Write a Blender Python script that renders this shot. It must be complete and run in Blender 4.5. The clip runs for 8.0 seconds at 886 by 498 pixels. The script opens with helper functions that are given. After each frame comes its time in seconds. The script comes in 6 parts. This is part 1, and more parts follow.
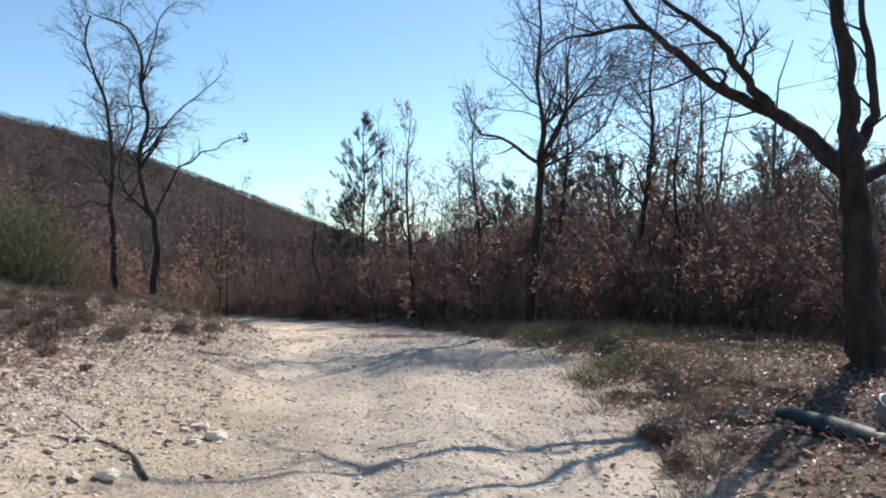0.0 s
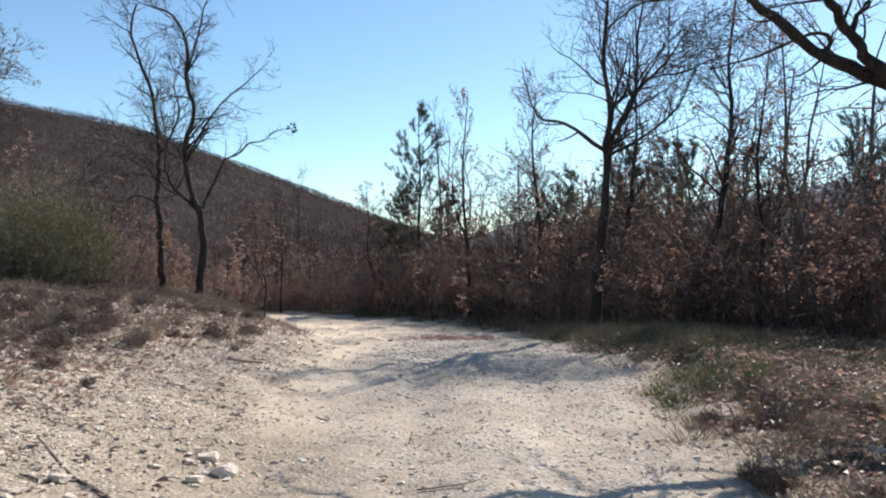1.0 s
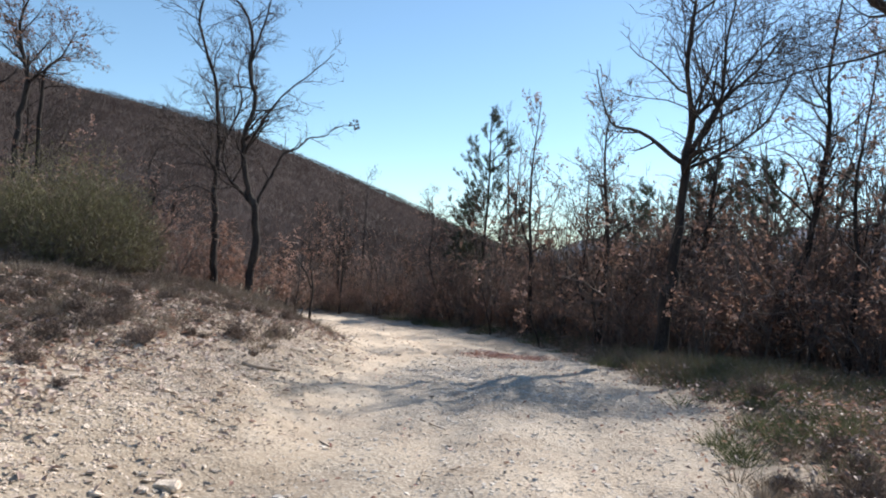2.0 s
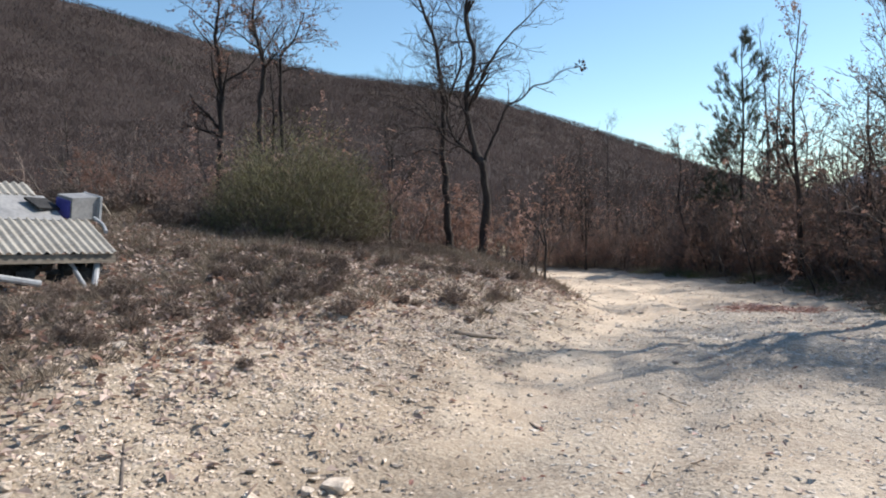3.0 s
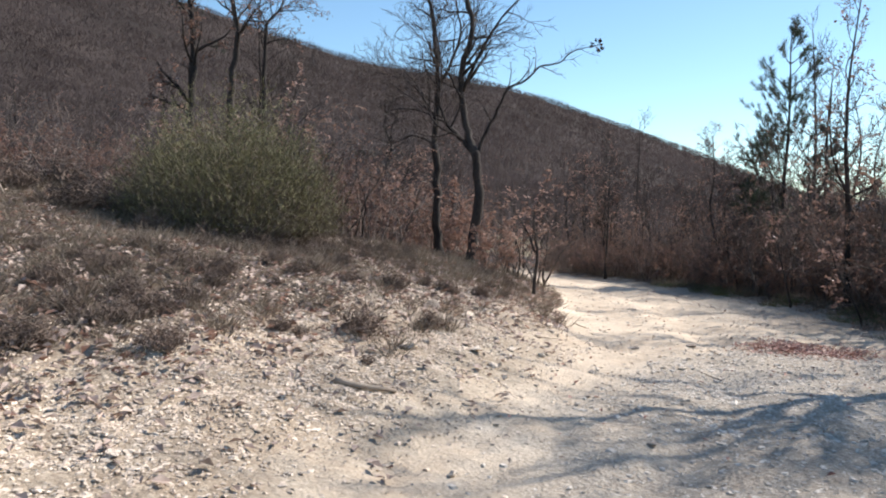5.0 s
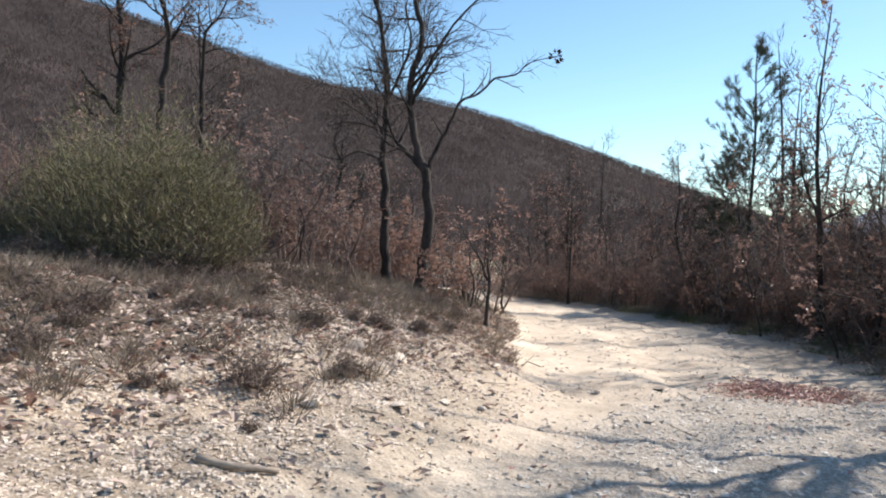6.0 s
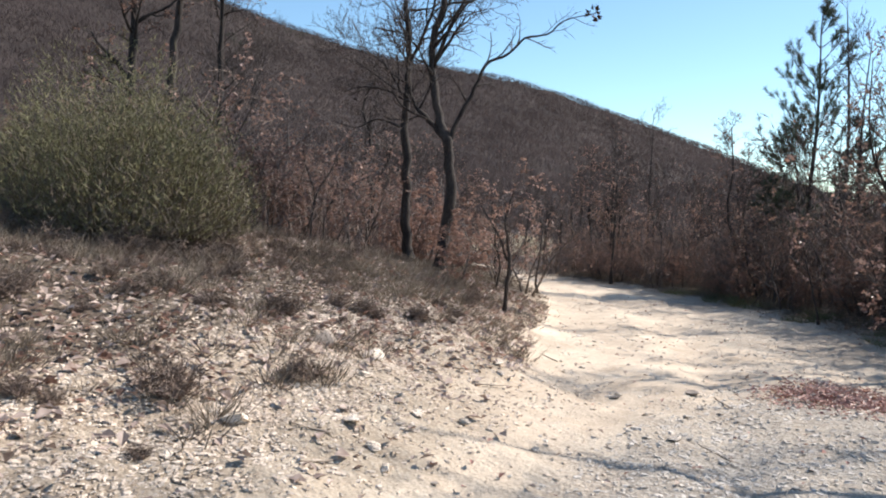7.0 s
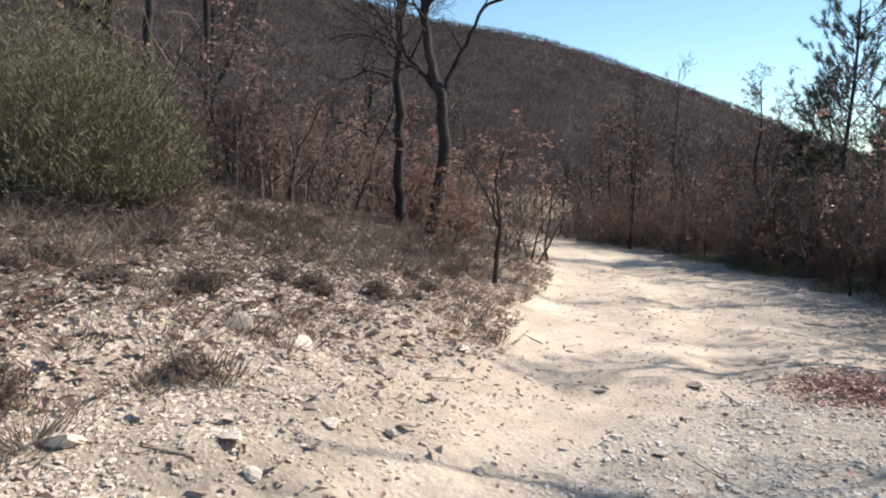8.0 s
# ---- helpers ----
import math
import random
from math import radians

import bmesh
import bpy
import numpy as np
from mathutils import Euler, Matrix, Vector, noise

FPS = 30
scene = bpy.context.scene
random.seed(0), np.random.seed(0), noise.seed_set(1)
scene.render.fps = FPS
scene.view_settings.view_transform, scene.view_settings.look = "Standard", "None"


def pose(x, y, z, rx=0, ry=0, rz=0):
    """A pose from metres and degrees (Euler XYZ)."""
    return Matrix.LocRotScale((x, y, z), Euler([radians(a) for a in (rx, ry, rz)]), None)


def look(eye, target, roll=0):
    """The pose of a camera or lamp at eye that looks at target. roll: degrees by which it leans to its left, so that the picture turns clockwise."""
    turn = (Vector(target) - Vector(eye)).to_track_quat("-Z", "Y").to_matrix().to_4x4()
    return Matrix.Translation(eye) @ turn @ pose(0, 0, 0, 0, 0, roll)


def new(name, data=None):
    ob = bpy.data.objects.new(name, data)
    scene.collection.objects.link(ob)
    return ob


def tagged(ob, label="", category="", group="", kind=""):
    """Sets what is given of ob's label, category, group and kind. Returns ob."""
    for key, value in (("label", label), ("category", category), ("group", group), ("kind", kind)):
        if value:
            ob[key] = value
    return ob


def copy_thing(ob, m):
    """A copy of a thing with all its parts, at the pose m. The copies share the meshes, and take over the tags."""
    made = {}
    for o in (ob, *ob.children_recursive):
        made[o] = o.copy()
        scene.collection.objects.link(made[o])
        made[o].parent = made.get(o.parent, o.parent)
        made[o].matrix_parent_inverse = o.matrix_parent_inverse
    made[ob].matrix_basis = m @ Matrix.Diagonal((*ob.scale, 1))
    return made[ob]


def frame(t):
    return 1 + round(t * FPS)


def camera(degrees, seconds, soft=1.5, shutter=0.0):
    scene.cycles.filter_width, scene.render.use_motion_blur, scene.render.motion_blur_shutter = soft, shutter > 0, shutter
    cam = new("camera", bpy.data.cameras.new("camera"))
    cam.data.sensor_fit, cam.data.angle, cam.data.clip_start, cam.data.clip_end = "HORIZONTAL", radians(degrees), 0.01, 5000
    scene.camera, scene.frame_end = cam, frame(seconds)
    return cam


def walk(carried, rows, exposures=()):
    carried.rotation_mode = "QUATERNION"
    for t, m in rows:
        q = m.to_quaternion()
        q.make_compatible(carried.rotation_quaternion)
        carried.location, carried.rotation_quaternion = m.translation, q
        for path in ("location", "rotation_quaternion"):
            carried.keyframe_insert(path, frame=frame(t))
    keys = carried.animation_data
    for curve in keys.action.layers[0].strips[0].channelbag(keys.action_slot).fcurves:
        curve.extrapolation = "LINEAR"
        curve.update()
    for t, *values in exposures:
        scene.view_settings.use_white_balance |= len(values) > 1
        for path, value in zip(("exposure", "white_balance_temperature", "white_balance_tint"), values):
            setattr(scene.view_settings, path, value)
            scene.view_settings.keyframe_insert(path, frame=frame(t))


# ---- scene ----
cam = camera(58.9, 8.0, soft=2.0)
PATH = [
    (0, (-0.11, 0.204, 1.509), (-0.091, 2.204, 1.521), 0.2),
    (0.5, (-0.096, 0.762, 1.536), (-0.112, 2.762, 1.526), -0.5),
    (1, (-0.058, 1.348, 1.538), (-0.191, 3.343, 1.534), 0.1),
    (1.2, (-0.032, 1.524, 1.54), (-0.209, 3.517, 1.535), 0.2),
    (2.3, (0.227, 2.689, 1.54), (-0.19, 4.645, 1.587), 6.1),
    (2.5, (0.218, 2.913, 1.543), (-0.396, 4.812, 1.674), 4.7),
    (3, (0.214, 3.48, 1.469), (-0.706, 5.253, 1.358), -1.1),
    (3.5, (0.268, 4.131, 1.478), (-0.63, 5.915, 1.359), -0.2),
    (4, (0.222, 4.757, 1.501), (-0.693, 6.532, 1.388), 0.9),
    (4.5, (0.147, 5.335, 1.452), (-0.928, 7.021, 1.386), 1.2),
    (4.7, (0.13, 5.589, 1.458), (-0.864, 7.322, 1.354), 1.6),
    (5.8, (-0.2, 6.932, 1.501), (-1.238, 8.634, 1.346), 2.4),
    (6, (-0.232, 7.154, 1.483), (-1.163, 8.923, 1.416), 1.9),
    (6.5, (-0.295, 7.679, 1.484), (-1.292, 9.409, 1.363), 2.2),
    (7, (-0.331, 8.305, 1.483), (-1.371, 10.008, 1.347), 2.4),
    (7.5, (-0.379, 8.853, 1.446), (-1.358, 10.587, 1.268), 2.8),
    (8, (-0.445, 9.442, 1.454), (-1.535, 11.103, 1.219), 2.4),
]
walk(cam, [(t, look(eye, target, roll)) for t, eye, target, roll in PATH], [(0, 0.40, 6500, 10), (1.2, 0.40, 6500, 10), (3, 0.36, 6500, 10), (4.5, 0.49, 6500, 10), (6.5, 0.58, 6500, 10), (7.3, 0.55, 6500, 10), (8, 0.46, 6500, 10)])

# ---- light ----
SUN_AZ, SUN_EL = 34.5, 40.0          # degrees clockwise from +y, above the horizon
world = bpy.data.worlds.new("sky")
scene.world = world
world.use_nodes = True
wn, wl = world.node_tree.nodes, world.node_tree.links
sky = wn.new("ShaderNodeTexSky")
sky.sky_type, sky.sun_disc = "NISHITA", False
sky.sun_elevation, sky.sun_rotation = radians(SUN_EL), radians(SUN_AZ)
sky.altitude, sky.air_density, sky.dust_density, sky.ozone_density = 1200, 1.0, 0.5, 2.6
tint = wn.new("ShaderNodeMix")
tint.data_type, tint.blend_type = "RGBA", "MULTIPLY"
tint.inputs[0].default_value, tint.inputs[7].default_value = 1.0, (0.895, 1.0, 0.972, 1)
wl.new(sky.outputs[0], tint.inputs[6]), wl.new(tint.outputs[2], wn["Background"].inputs[0])
wn["Background"].inputs[1].default_value = 0.13
sun = new("sun", bpy.data.lights.new("sun", "SUN"))
sun.data.energy, sun.data.angle, sun.data.color = 5.0, radians(0.6), (1.0, 0.93, 0.865)
az, el = radians(SUN_AZ), radians(SUN_EL)
sun.matrix_world = look((0, 0, 60), (-60 * math.sin(az) * math.cos(el), -60 * math.cos(az) * math.cos(el), 60 - 60 * math.sin(el)))


# ---- materials ----
def material(name, dark, light, scale=6.0, fine=60.0, rough=0.9, bump=0.3, spread=0.12, see_through=0.0, stretch=(1, 1, 1), spec=0.25, metal=0.0):
    """Two-scale noise between two colours, fine relief, a little difference from piece to piece."""
    m = bpy.data.materials.new(name)
    m.use_nodes = True
    n, l = m.node_tree.nodes, m.node_tree.links
    bsdf = n["Principled BSDF"]
    bsdf.inputs["Roughness"].default_value = rough
    bsdf.inputs["Specular IOR Level"].default_value = spec
    bsdf.inputs["Metallic"].default_value = metal
    co = n.new("ShaderNodeTexCoord")
    mp = n.new("ShaderNodeMapping")
    mp.inputs["Scale"].default_value = stretch
    l.new(co.outputs["Object"], mp.inputs[0])
    big, small = n.new("ShaderNodeTexNoise"), n.new("ShaderNodeTexNoise")
    for tex, sc, de in ((big, scale, 3), (small, fine, 4)):
        l.new(mp.outputs[0], tex.inputs["Vector"])
        tex.inputs["Scale"].default_value, tex.inputs["Detail"].default_value = sc, de
    add = n.new("ShaderNodeMath")
    add.operation = "ADD"
    half = n.new("ShaderNodeMath")
    half.operation = "MULTIPLY"
    half.inputs[1].default_value = 0.5
    l.new(big.outputs[0], add.inputs[0]), l.new(small.outputs[0], add.inputs[1]), l.new(add.outputs[0], half.inputs[0])
    ramp = n.new("ShaderNodeValToRGB")
    ramp.color_ramp.elements[0].position, ramp.color_ramp.elements[1].position = 0.36, 0.64
    ramp.color_ramp.elements[0].color, ramp.color_ramp.elements[1].color = (*dark, 1), (*light, 1)
    l.new(half.outputs[0], ramp.inputs[0])
    info, geo = n.new("ShaderNodeObjectInfo"), n.new("ShaderNodeNewGeometry")
    rnd = n.new("ShaderNodeMath")
    rnd.operation = "ADD"
    l.new(info.outputs["Random"], rnd.inputs[0]), l.new(geo.outputs["Random Per Island"], rnd.inputs[1])
    rng = n.new("ShaderNodeMapRange")
    rng.inputs["From Max"].default_value = 2.0
    rng.inputs["To Min"].default_value, rng.inputs["To Max"].default_value = 1 - spread * 2, 1 + spread * 2
    l.new(rnd.outputs[0], rng.inputs["Value"])
    hsv = n.new("ShaderNodeHueSaturation")
    l.new(ramp.outputs[0], hsv.inputs["Color"]), l.new(rng.outputs[0], hsv.inputs["Value"])
    l.new(hsv.outputs[0], bsdf.inputs["Base Color"])
    if bump:
        bp = n.new("ShaderNodeBump")
        bp.inputs["Strength"].default_value, bp.inputs["Distance"].default_value = bump, 0.02
        l.new(half.outputs[0], bp.inputs["Height"]), l.new(bp.outputs[0], bsdf.inputs["Normal"])
    if see_through:
        tr, mix = n.new("ShaderNodeBsdfTranslucent"), n.new("ShaderNodeMixShader")
        mix.inputs[0].default_value = see_through
        l.new(hsv.outputs[0], tr.inputs[0]), l.new(bsdf.outputs[0], mix.inputs[1]), l.new(tr.outputs[0], mix.inputs[2])
        l.new(mix.outputs[0], n["Material Output"].inputs[0])
    return m


def ground_material():
    """Pale dusty track, stony bank and leaf-strewn earth, mixed by the mesh's zones and broken up by noise."""
    m = bpy.data.materials.new("ground")
    m.use_nodes = True
    n, l = m.node_tree.nodes, m.node_tree.links
    bsdf = n["Principled BSDF"]
    bsdf.inputs["Roughness"].default_value, bsdf.inputs["Specular IOR Level"].default_value = 0.95, 0.15
    co, zone, sep = n.new("ShaderNodeTexCoord"), n.new("ShaderNodeVertexColor"), n.new("ShaderNodeSeparateColor")
    zone.layer_name = "zone"
    l.new(zone.outputs[0], sep.inputs[0])

    def noise_tex(scale, detail=5, rough=0.6):
        t = n.new("ShaderNodeTexNoise")
        t.inputs["Scale"].default_value, t.inputs["Detail"].default_value, t.inputs["Roughness"].default_value = scale, detail, rough
        l.new(co.outputs["Object"], t.inputs["Vector"])
        return t.outputs[0]

    def ramp(fac, stops):
        r = n.new("ShaderNodeValToRGB")
        while len(r.color_ramp.elements) < len(stops):
            r.color_ramp.elements.new(0.5)
        for e, (p, c) in zip(r.color_ramp.elements, stops):
            e.position, e.color = p, (*c, 1)
        l.new(fac, r.inputs[0])
        return r.outputs[0]

    def blend(fac, a, b, how="MIX"):
        x = n.new("ShaderNodeMix")
        x.data_type, x.blend_type = "RGBA", how
        if isinstance(fac, float):
            x.inputs[0].default_value = fac
        else:
            l.new(fac, x.inputs[0])
        l.new(a, x.inputs[6]), l.new(b, x.inputs[7])
        return x.outputs[2]

    def math_node(op, a, b):
        x = n.new("ShaderNodeMath")
        x.operation = op
        for i, v in enumerate((a, b)):
            if isinstance(v, float):
                x.inputs[i].default_value = v
            else:
                l.new(v, x.inputs[i])
        return x.outputs[0]

    mid, fine, broad = noise_tex(2.2), noise_tex(26, 8, 0.7), noise_tex(0.5, 4)
    dust = ramp(mid, [(0.3, (0.58, 0.477, 0.383)), (0.55, (0.70, 0.597, 0.493)), (0.75, (0.78, 0.69, 0.592))])
    grit = ramp(fine, [(0.32, (0.24, 0.195, 0.15)), (0.5, (0.48, 0.41, 0.325)), (0.66, (0.74, 0.67, 0.57))])
    road = blend(0.25, dust, grit)
    along = n.new("ShaderNodeMapping")
    along.inputs["Scale"].default_value = (2.6, 0.35, 1.0)
    along.inputs["Rotation"].default_value = (0, 0, radians(-8))
    l.new(co.outputs["Object"], along.inputs[0])
    streak = n.new("ShaderNodeTexNoise")
    streak.inputs["Scale"].default_value, streak.inputs["Detail"].default_value, streak.inputs["Roughness"].default_value = 1.6, 6, 0.65
    l.new(along.outputs[0], streak.inputs["Vector"])
    road = blend(0.75, road, ramp(streak.outputs[0], [(0.3, (0.74, 0.70, 0.66)), (0.5, (0.95, 0.94, 0.92)), (0.7, (1.1, 1.08, 1.04))]), "MULTIPLY")
    # grey gravel colour that also carries some of the tree shade on the track
    grey = ramp(fine, [(0.32, (0.18, 0.16, 0.14)), (0.5, (0.345, 0.310, 0.274)), (0.68, (0.56, 0.512, 0.458))])
    patchy = ramp(noise_tex(1.1, 5, 0.65), [(0.38, (0.65, 0.65, 0.65)), (0.56, (1, 1, 1))])
    f_grey_shade = math_node("MULTIPLY", sep.outputs[2], patchy)
    brown = ramp(mid, [(0.3, (0.205, 0.16, 0.122)), (0.55, (0.31, 0.25, 0.195)), (0.75, (0.43, 0.362, 0.29))])
    brown = blend(0.45, brown, grit)
    vor = n.new("ShaderNodeTexVoronoi")
    vor.inputs["Scale"].default_value = 34
    l.new(co.outputs["Object"], vor.inputs["Vector"])
    pebble = ramp(vor.outputs["Color"], [(0.25, (0.27, 0.208, 0.158)), (0.55, (0.44, 0.354, 0.275)), (0.85, (0.64, 0.535, 0.428))])
    bank = blend(0.25, pebble, grit)
    earth = ramp(fine, [(0.3, (0.078, 0.060, 0.047)), (0.5, (0.138, 0.109, 0.087)), (0.72, (0.23, 0.187, 0.15))])
    patch = ramp(broad, [(0.35, (0.75, 0.7, 0.62)), (0.65, (1.1, 1.08, 1.0))])
    jit = math_node("MULTIPLY", math_node("SUBTRACT", mid, 0.5), 1.5)
    f_road = math_node("ADD", sep.outputs[0], jit)
    f_road = ramp(f_road, [(0.35, (0, 0, 0)), (0.65, (1, 1, 1))])
    f_earth = math_node("ADD", sep.outputs[1], jit)
    f_earth = ramp(f_earth, [(0.35, (0, 0, 0)), (0.65, (1, 1, 1))])
    col = blend(f_earth, blend(f_grey_shade, blend(zone.outputs["Alpha"], blend(f_road, bank, road), brown), grey), earth)
    col = blend(0.6, col, patch, "MULTIPLY")
    l.new(col, bsdf.inputs["Base Color"])
    bp = n.new("ShaderNodeBump")
    bp.inputs["Strength"].default_value, bp.inputs["Distance"].default_value = 0.6, 0.03
    relief = math_node("ADD", math_node("ADD", fine, math_node("MULTIPLY", noise_tex(8, 4), 1.2)), math_node("MULTIPLY", vor.outputs["Distance"], -0.6))
    calm = math_node("SUBTRACT", 1.0, math_node("MULTIPLY", sep.outputs[0], math_node("SUBTRACT", 0.55, math_node("MULTIPLY", sep.outputs[2], 0.55))))
    l.new(math_node("MULTIPLY", relief, calm), bp.inputs["Height"])
    l.new(bp.outputs[0], bsdf.inputs["Normal"])
    return m


GROUND = ground_material()
BARK = material("bark", (0.020, 0.016, 0.0145), (0.078, 0.064, 0.055), 9, 70, bump=0.8, stretch=(1, 1, 0.25))
PALE_BARK = material("grey bark", (0.075, 0.061, 0.052), (0.20, 0.165, 0.142), 9, 70, bump=0.6, stretch=(1, 1, 0.25))
DARK_TWIG = material("dark twig", (0.042, 0.033, 0.028), (0.13, 0.102, 0.087), 4, 40, bump=0.0)
TWIG = material("twig", (0.135, 0.101, 0.083), (0.32, 0.248, 0.207), 4, 40, bump=0.0)
RUSSET = material("dead oak leaf", (0.165, 0.094, 0.070), (0.36, 0.228, 0.175), 1.2, 30, rough=0.5, bump=0.0, spread=0.26, see_through=0.6, spec=0.5)
TAN_LEAF = material("fallen leaf", (0.23, 0.16, 0.13), (0.58, 0.455, 0.378), 0.8, 20, rough=0.55, bump=0.0, spread=0.22, see_through=0.12, spec=0.4)
PALE_RUSSET = material("pale dead leaf", (0.27, 0.155, 0.115), (0.56, 0.375, 0.295), 1.2, 30, rough=0.45, bump=0.0, spread=0.22, see_through=0.35, spec=0.5)
RED_LEAF = material("red fallen leaf", (0.27, 0.125, 0.10), (0.54, 0.33, 0.27), 0.8, 20, rough=0.55, bump=0.0, spread=0.2, see_through=0.12)
NEEDLE = material("pine needle", (0.034, 0.050, 0.032), (0.105, 0.13, 0.080), 1.5, 20, rough=0.5, bump=0.0, spread=0.15, see_through=0.2)
BROOM = material("broom stem", (0.132, 0.124, 0.060), (0.335, 0.306, 0.155), 1.3, 14, rough=0.7, bump=0.0, spread=0.2, see_through=0.15)
BROOM_DRY = material("dead broom stem", (0.088, 0.068, 0.052), (0.21, 0.168, 0.128), 1.3, 14, rough=0.8, bump=0.0, spread=0.2)
GRASS = material("dry grass", (0.13, 0.102, 0.075), (0.32, 0.262, 0.198), 0.7, 9, rough=0.75, bump=0.0, spread=0.2, see_through=0.2)
GREEN_GRASS = material("green grass", (0.085, 0.10, 0.045), (0.24, 0.245, 0.125), 0.7, 9, rough=0.7, bump=0.0, spread=0.2, see_through=0.2)
THYME = material("dwarf shrub", (0.095, 0.067, 0.053), (0.26, 0.197, 0.156), 3, 30, rough=0.85, bump=0.0, spread=0.2)
STONE = material("limestone", (0.50, 0.40, 0.31), (0.86, 0.75, 0.62), 7, 60, rough=0.85, bump=0.8, spread=0.12)
DARK_STONE = material("grey stone", (0.20, 0.165, 0.135), (0.40, 0.335, 0.28), 5, 60, rough=0.9, bump=0.5, spread=0.15)
GRAVEL = material("gravel", (0.52, 0.407, 0.312), (0.93, 0.79, 0.645), 3, 40, rough=0.9, bump=0.2, spread=0.24)
GREY_GRAVEL = material("grey gravel", (0.42, 0.375, 0.325), (0.74, 0.665, 0.575), 3, 40, rough=0.9, bump=0.2, spread=0.16)
DEADWOOD = material("dead wood", (0.22, 0.175, 0.135), (0.46, 0.385, 0.305), 8, 50, bump=0.6, stretch=(0.3, 1, 1))
# woodland brown with a little purple distance haze mixed into the colour
WOODS = material("hazed far woods", (0.058, 0.044, 0.041), (0.112, 0.088, 0.083), 0.022, 0.15, rough=0.95, bump=0.0, spread=0.05, see_through=0.5)
FAR_PINE = material("far evergreen", (0.02, 0.03, 0.018), (0.06, 0.075, 0.045), 0.05, 0.6, rough=0.95, bump=0.0, spread=0.2)


# ---- the lie of the land ----
def smooth(u):
    u = np.clip(u, 0, 1)
    return u * u * (3 - 2 * u)


def wobble(x, y, s, seed=0.0):
    """Cheap smooth noise, -1 to 1."""
    a = np.sin(x * s + 1.7 * np.sin(y * s * 0.83 + seed) + seed * 2.1) * np.cos(y * s * 1.13 + 1.3 * np.sin(x * s * 0.71 + seed * 1.7))
    b = np.sin(x * s * 2.3 + y * s * 1.1 + seed * 3.3 + 1.1 * np.sin(y * s * 1.9)) * np.cos(y * s * 2.7 - x * s * 0.6 + seed)
    return 0.65 * a + 0.35 * b


def track_level(y):
    return np.interp(y, [-30, 0, 9, 12, 15, 20, 35, 60, 100, 400], [0.2, 0, 0, -0.02, -0.11, -0.45, -1.25, -2.5, -4.5, -14])


def bank_foot(y):
    return np.interp(y, [-30, 6.5, 10, 12.5, 14, 16, 17, 19.6, 22.9, 27, 31.6, 40, 60], [-1.8, -1.75, -1.95, -2.2, -2.8, -3.65, -4.1, -5.05, -6.5, -8.9, -11.7, -19, -40])


def verge_edge(y):
    return np.interp(y, [-30, 5.5, 8, 12.5, 16.4, 22.4, 24.6, 28.3, 31, 33.5, 40, 60], [1.3, 1.4, 1.6, 1.4, 0.6, -0.75, -1.95, -4.9, -7.9, -11.4, -18, -38])


def ridge_angle(a):
    """Elevation of the skyline hill, by azimuth in degrees."""
    return np.interp(a, [-120, -70, -54.7, -50.9, -46, -43, -40, -37, -34, -30, -26, -23.5, -21, -18.5, -15.5, -13, -11, -8, -5, -2, 4, 180], [15, 15.5, 14.1, 13.55, 12.4, 11.5, 10.75, 9.95, 9.45, 9.0, 8.32, 7.73, 6.87, 6.12, 4.97, 4.08, 3.3, 2.15, 1.1, 0.2, -0.8, -0.8])


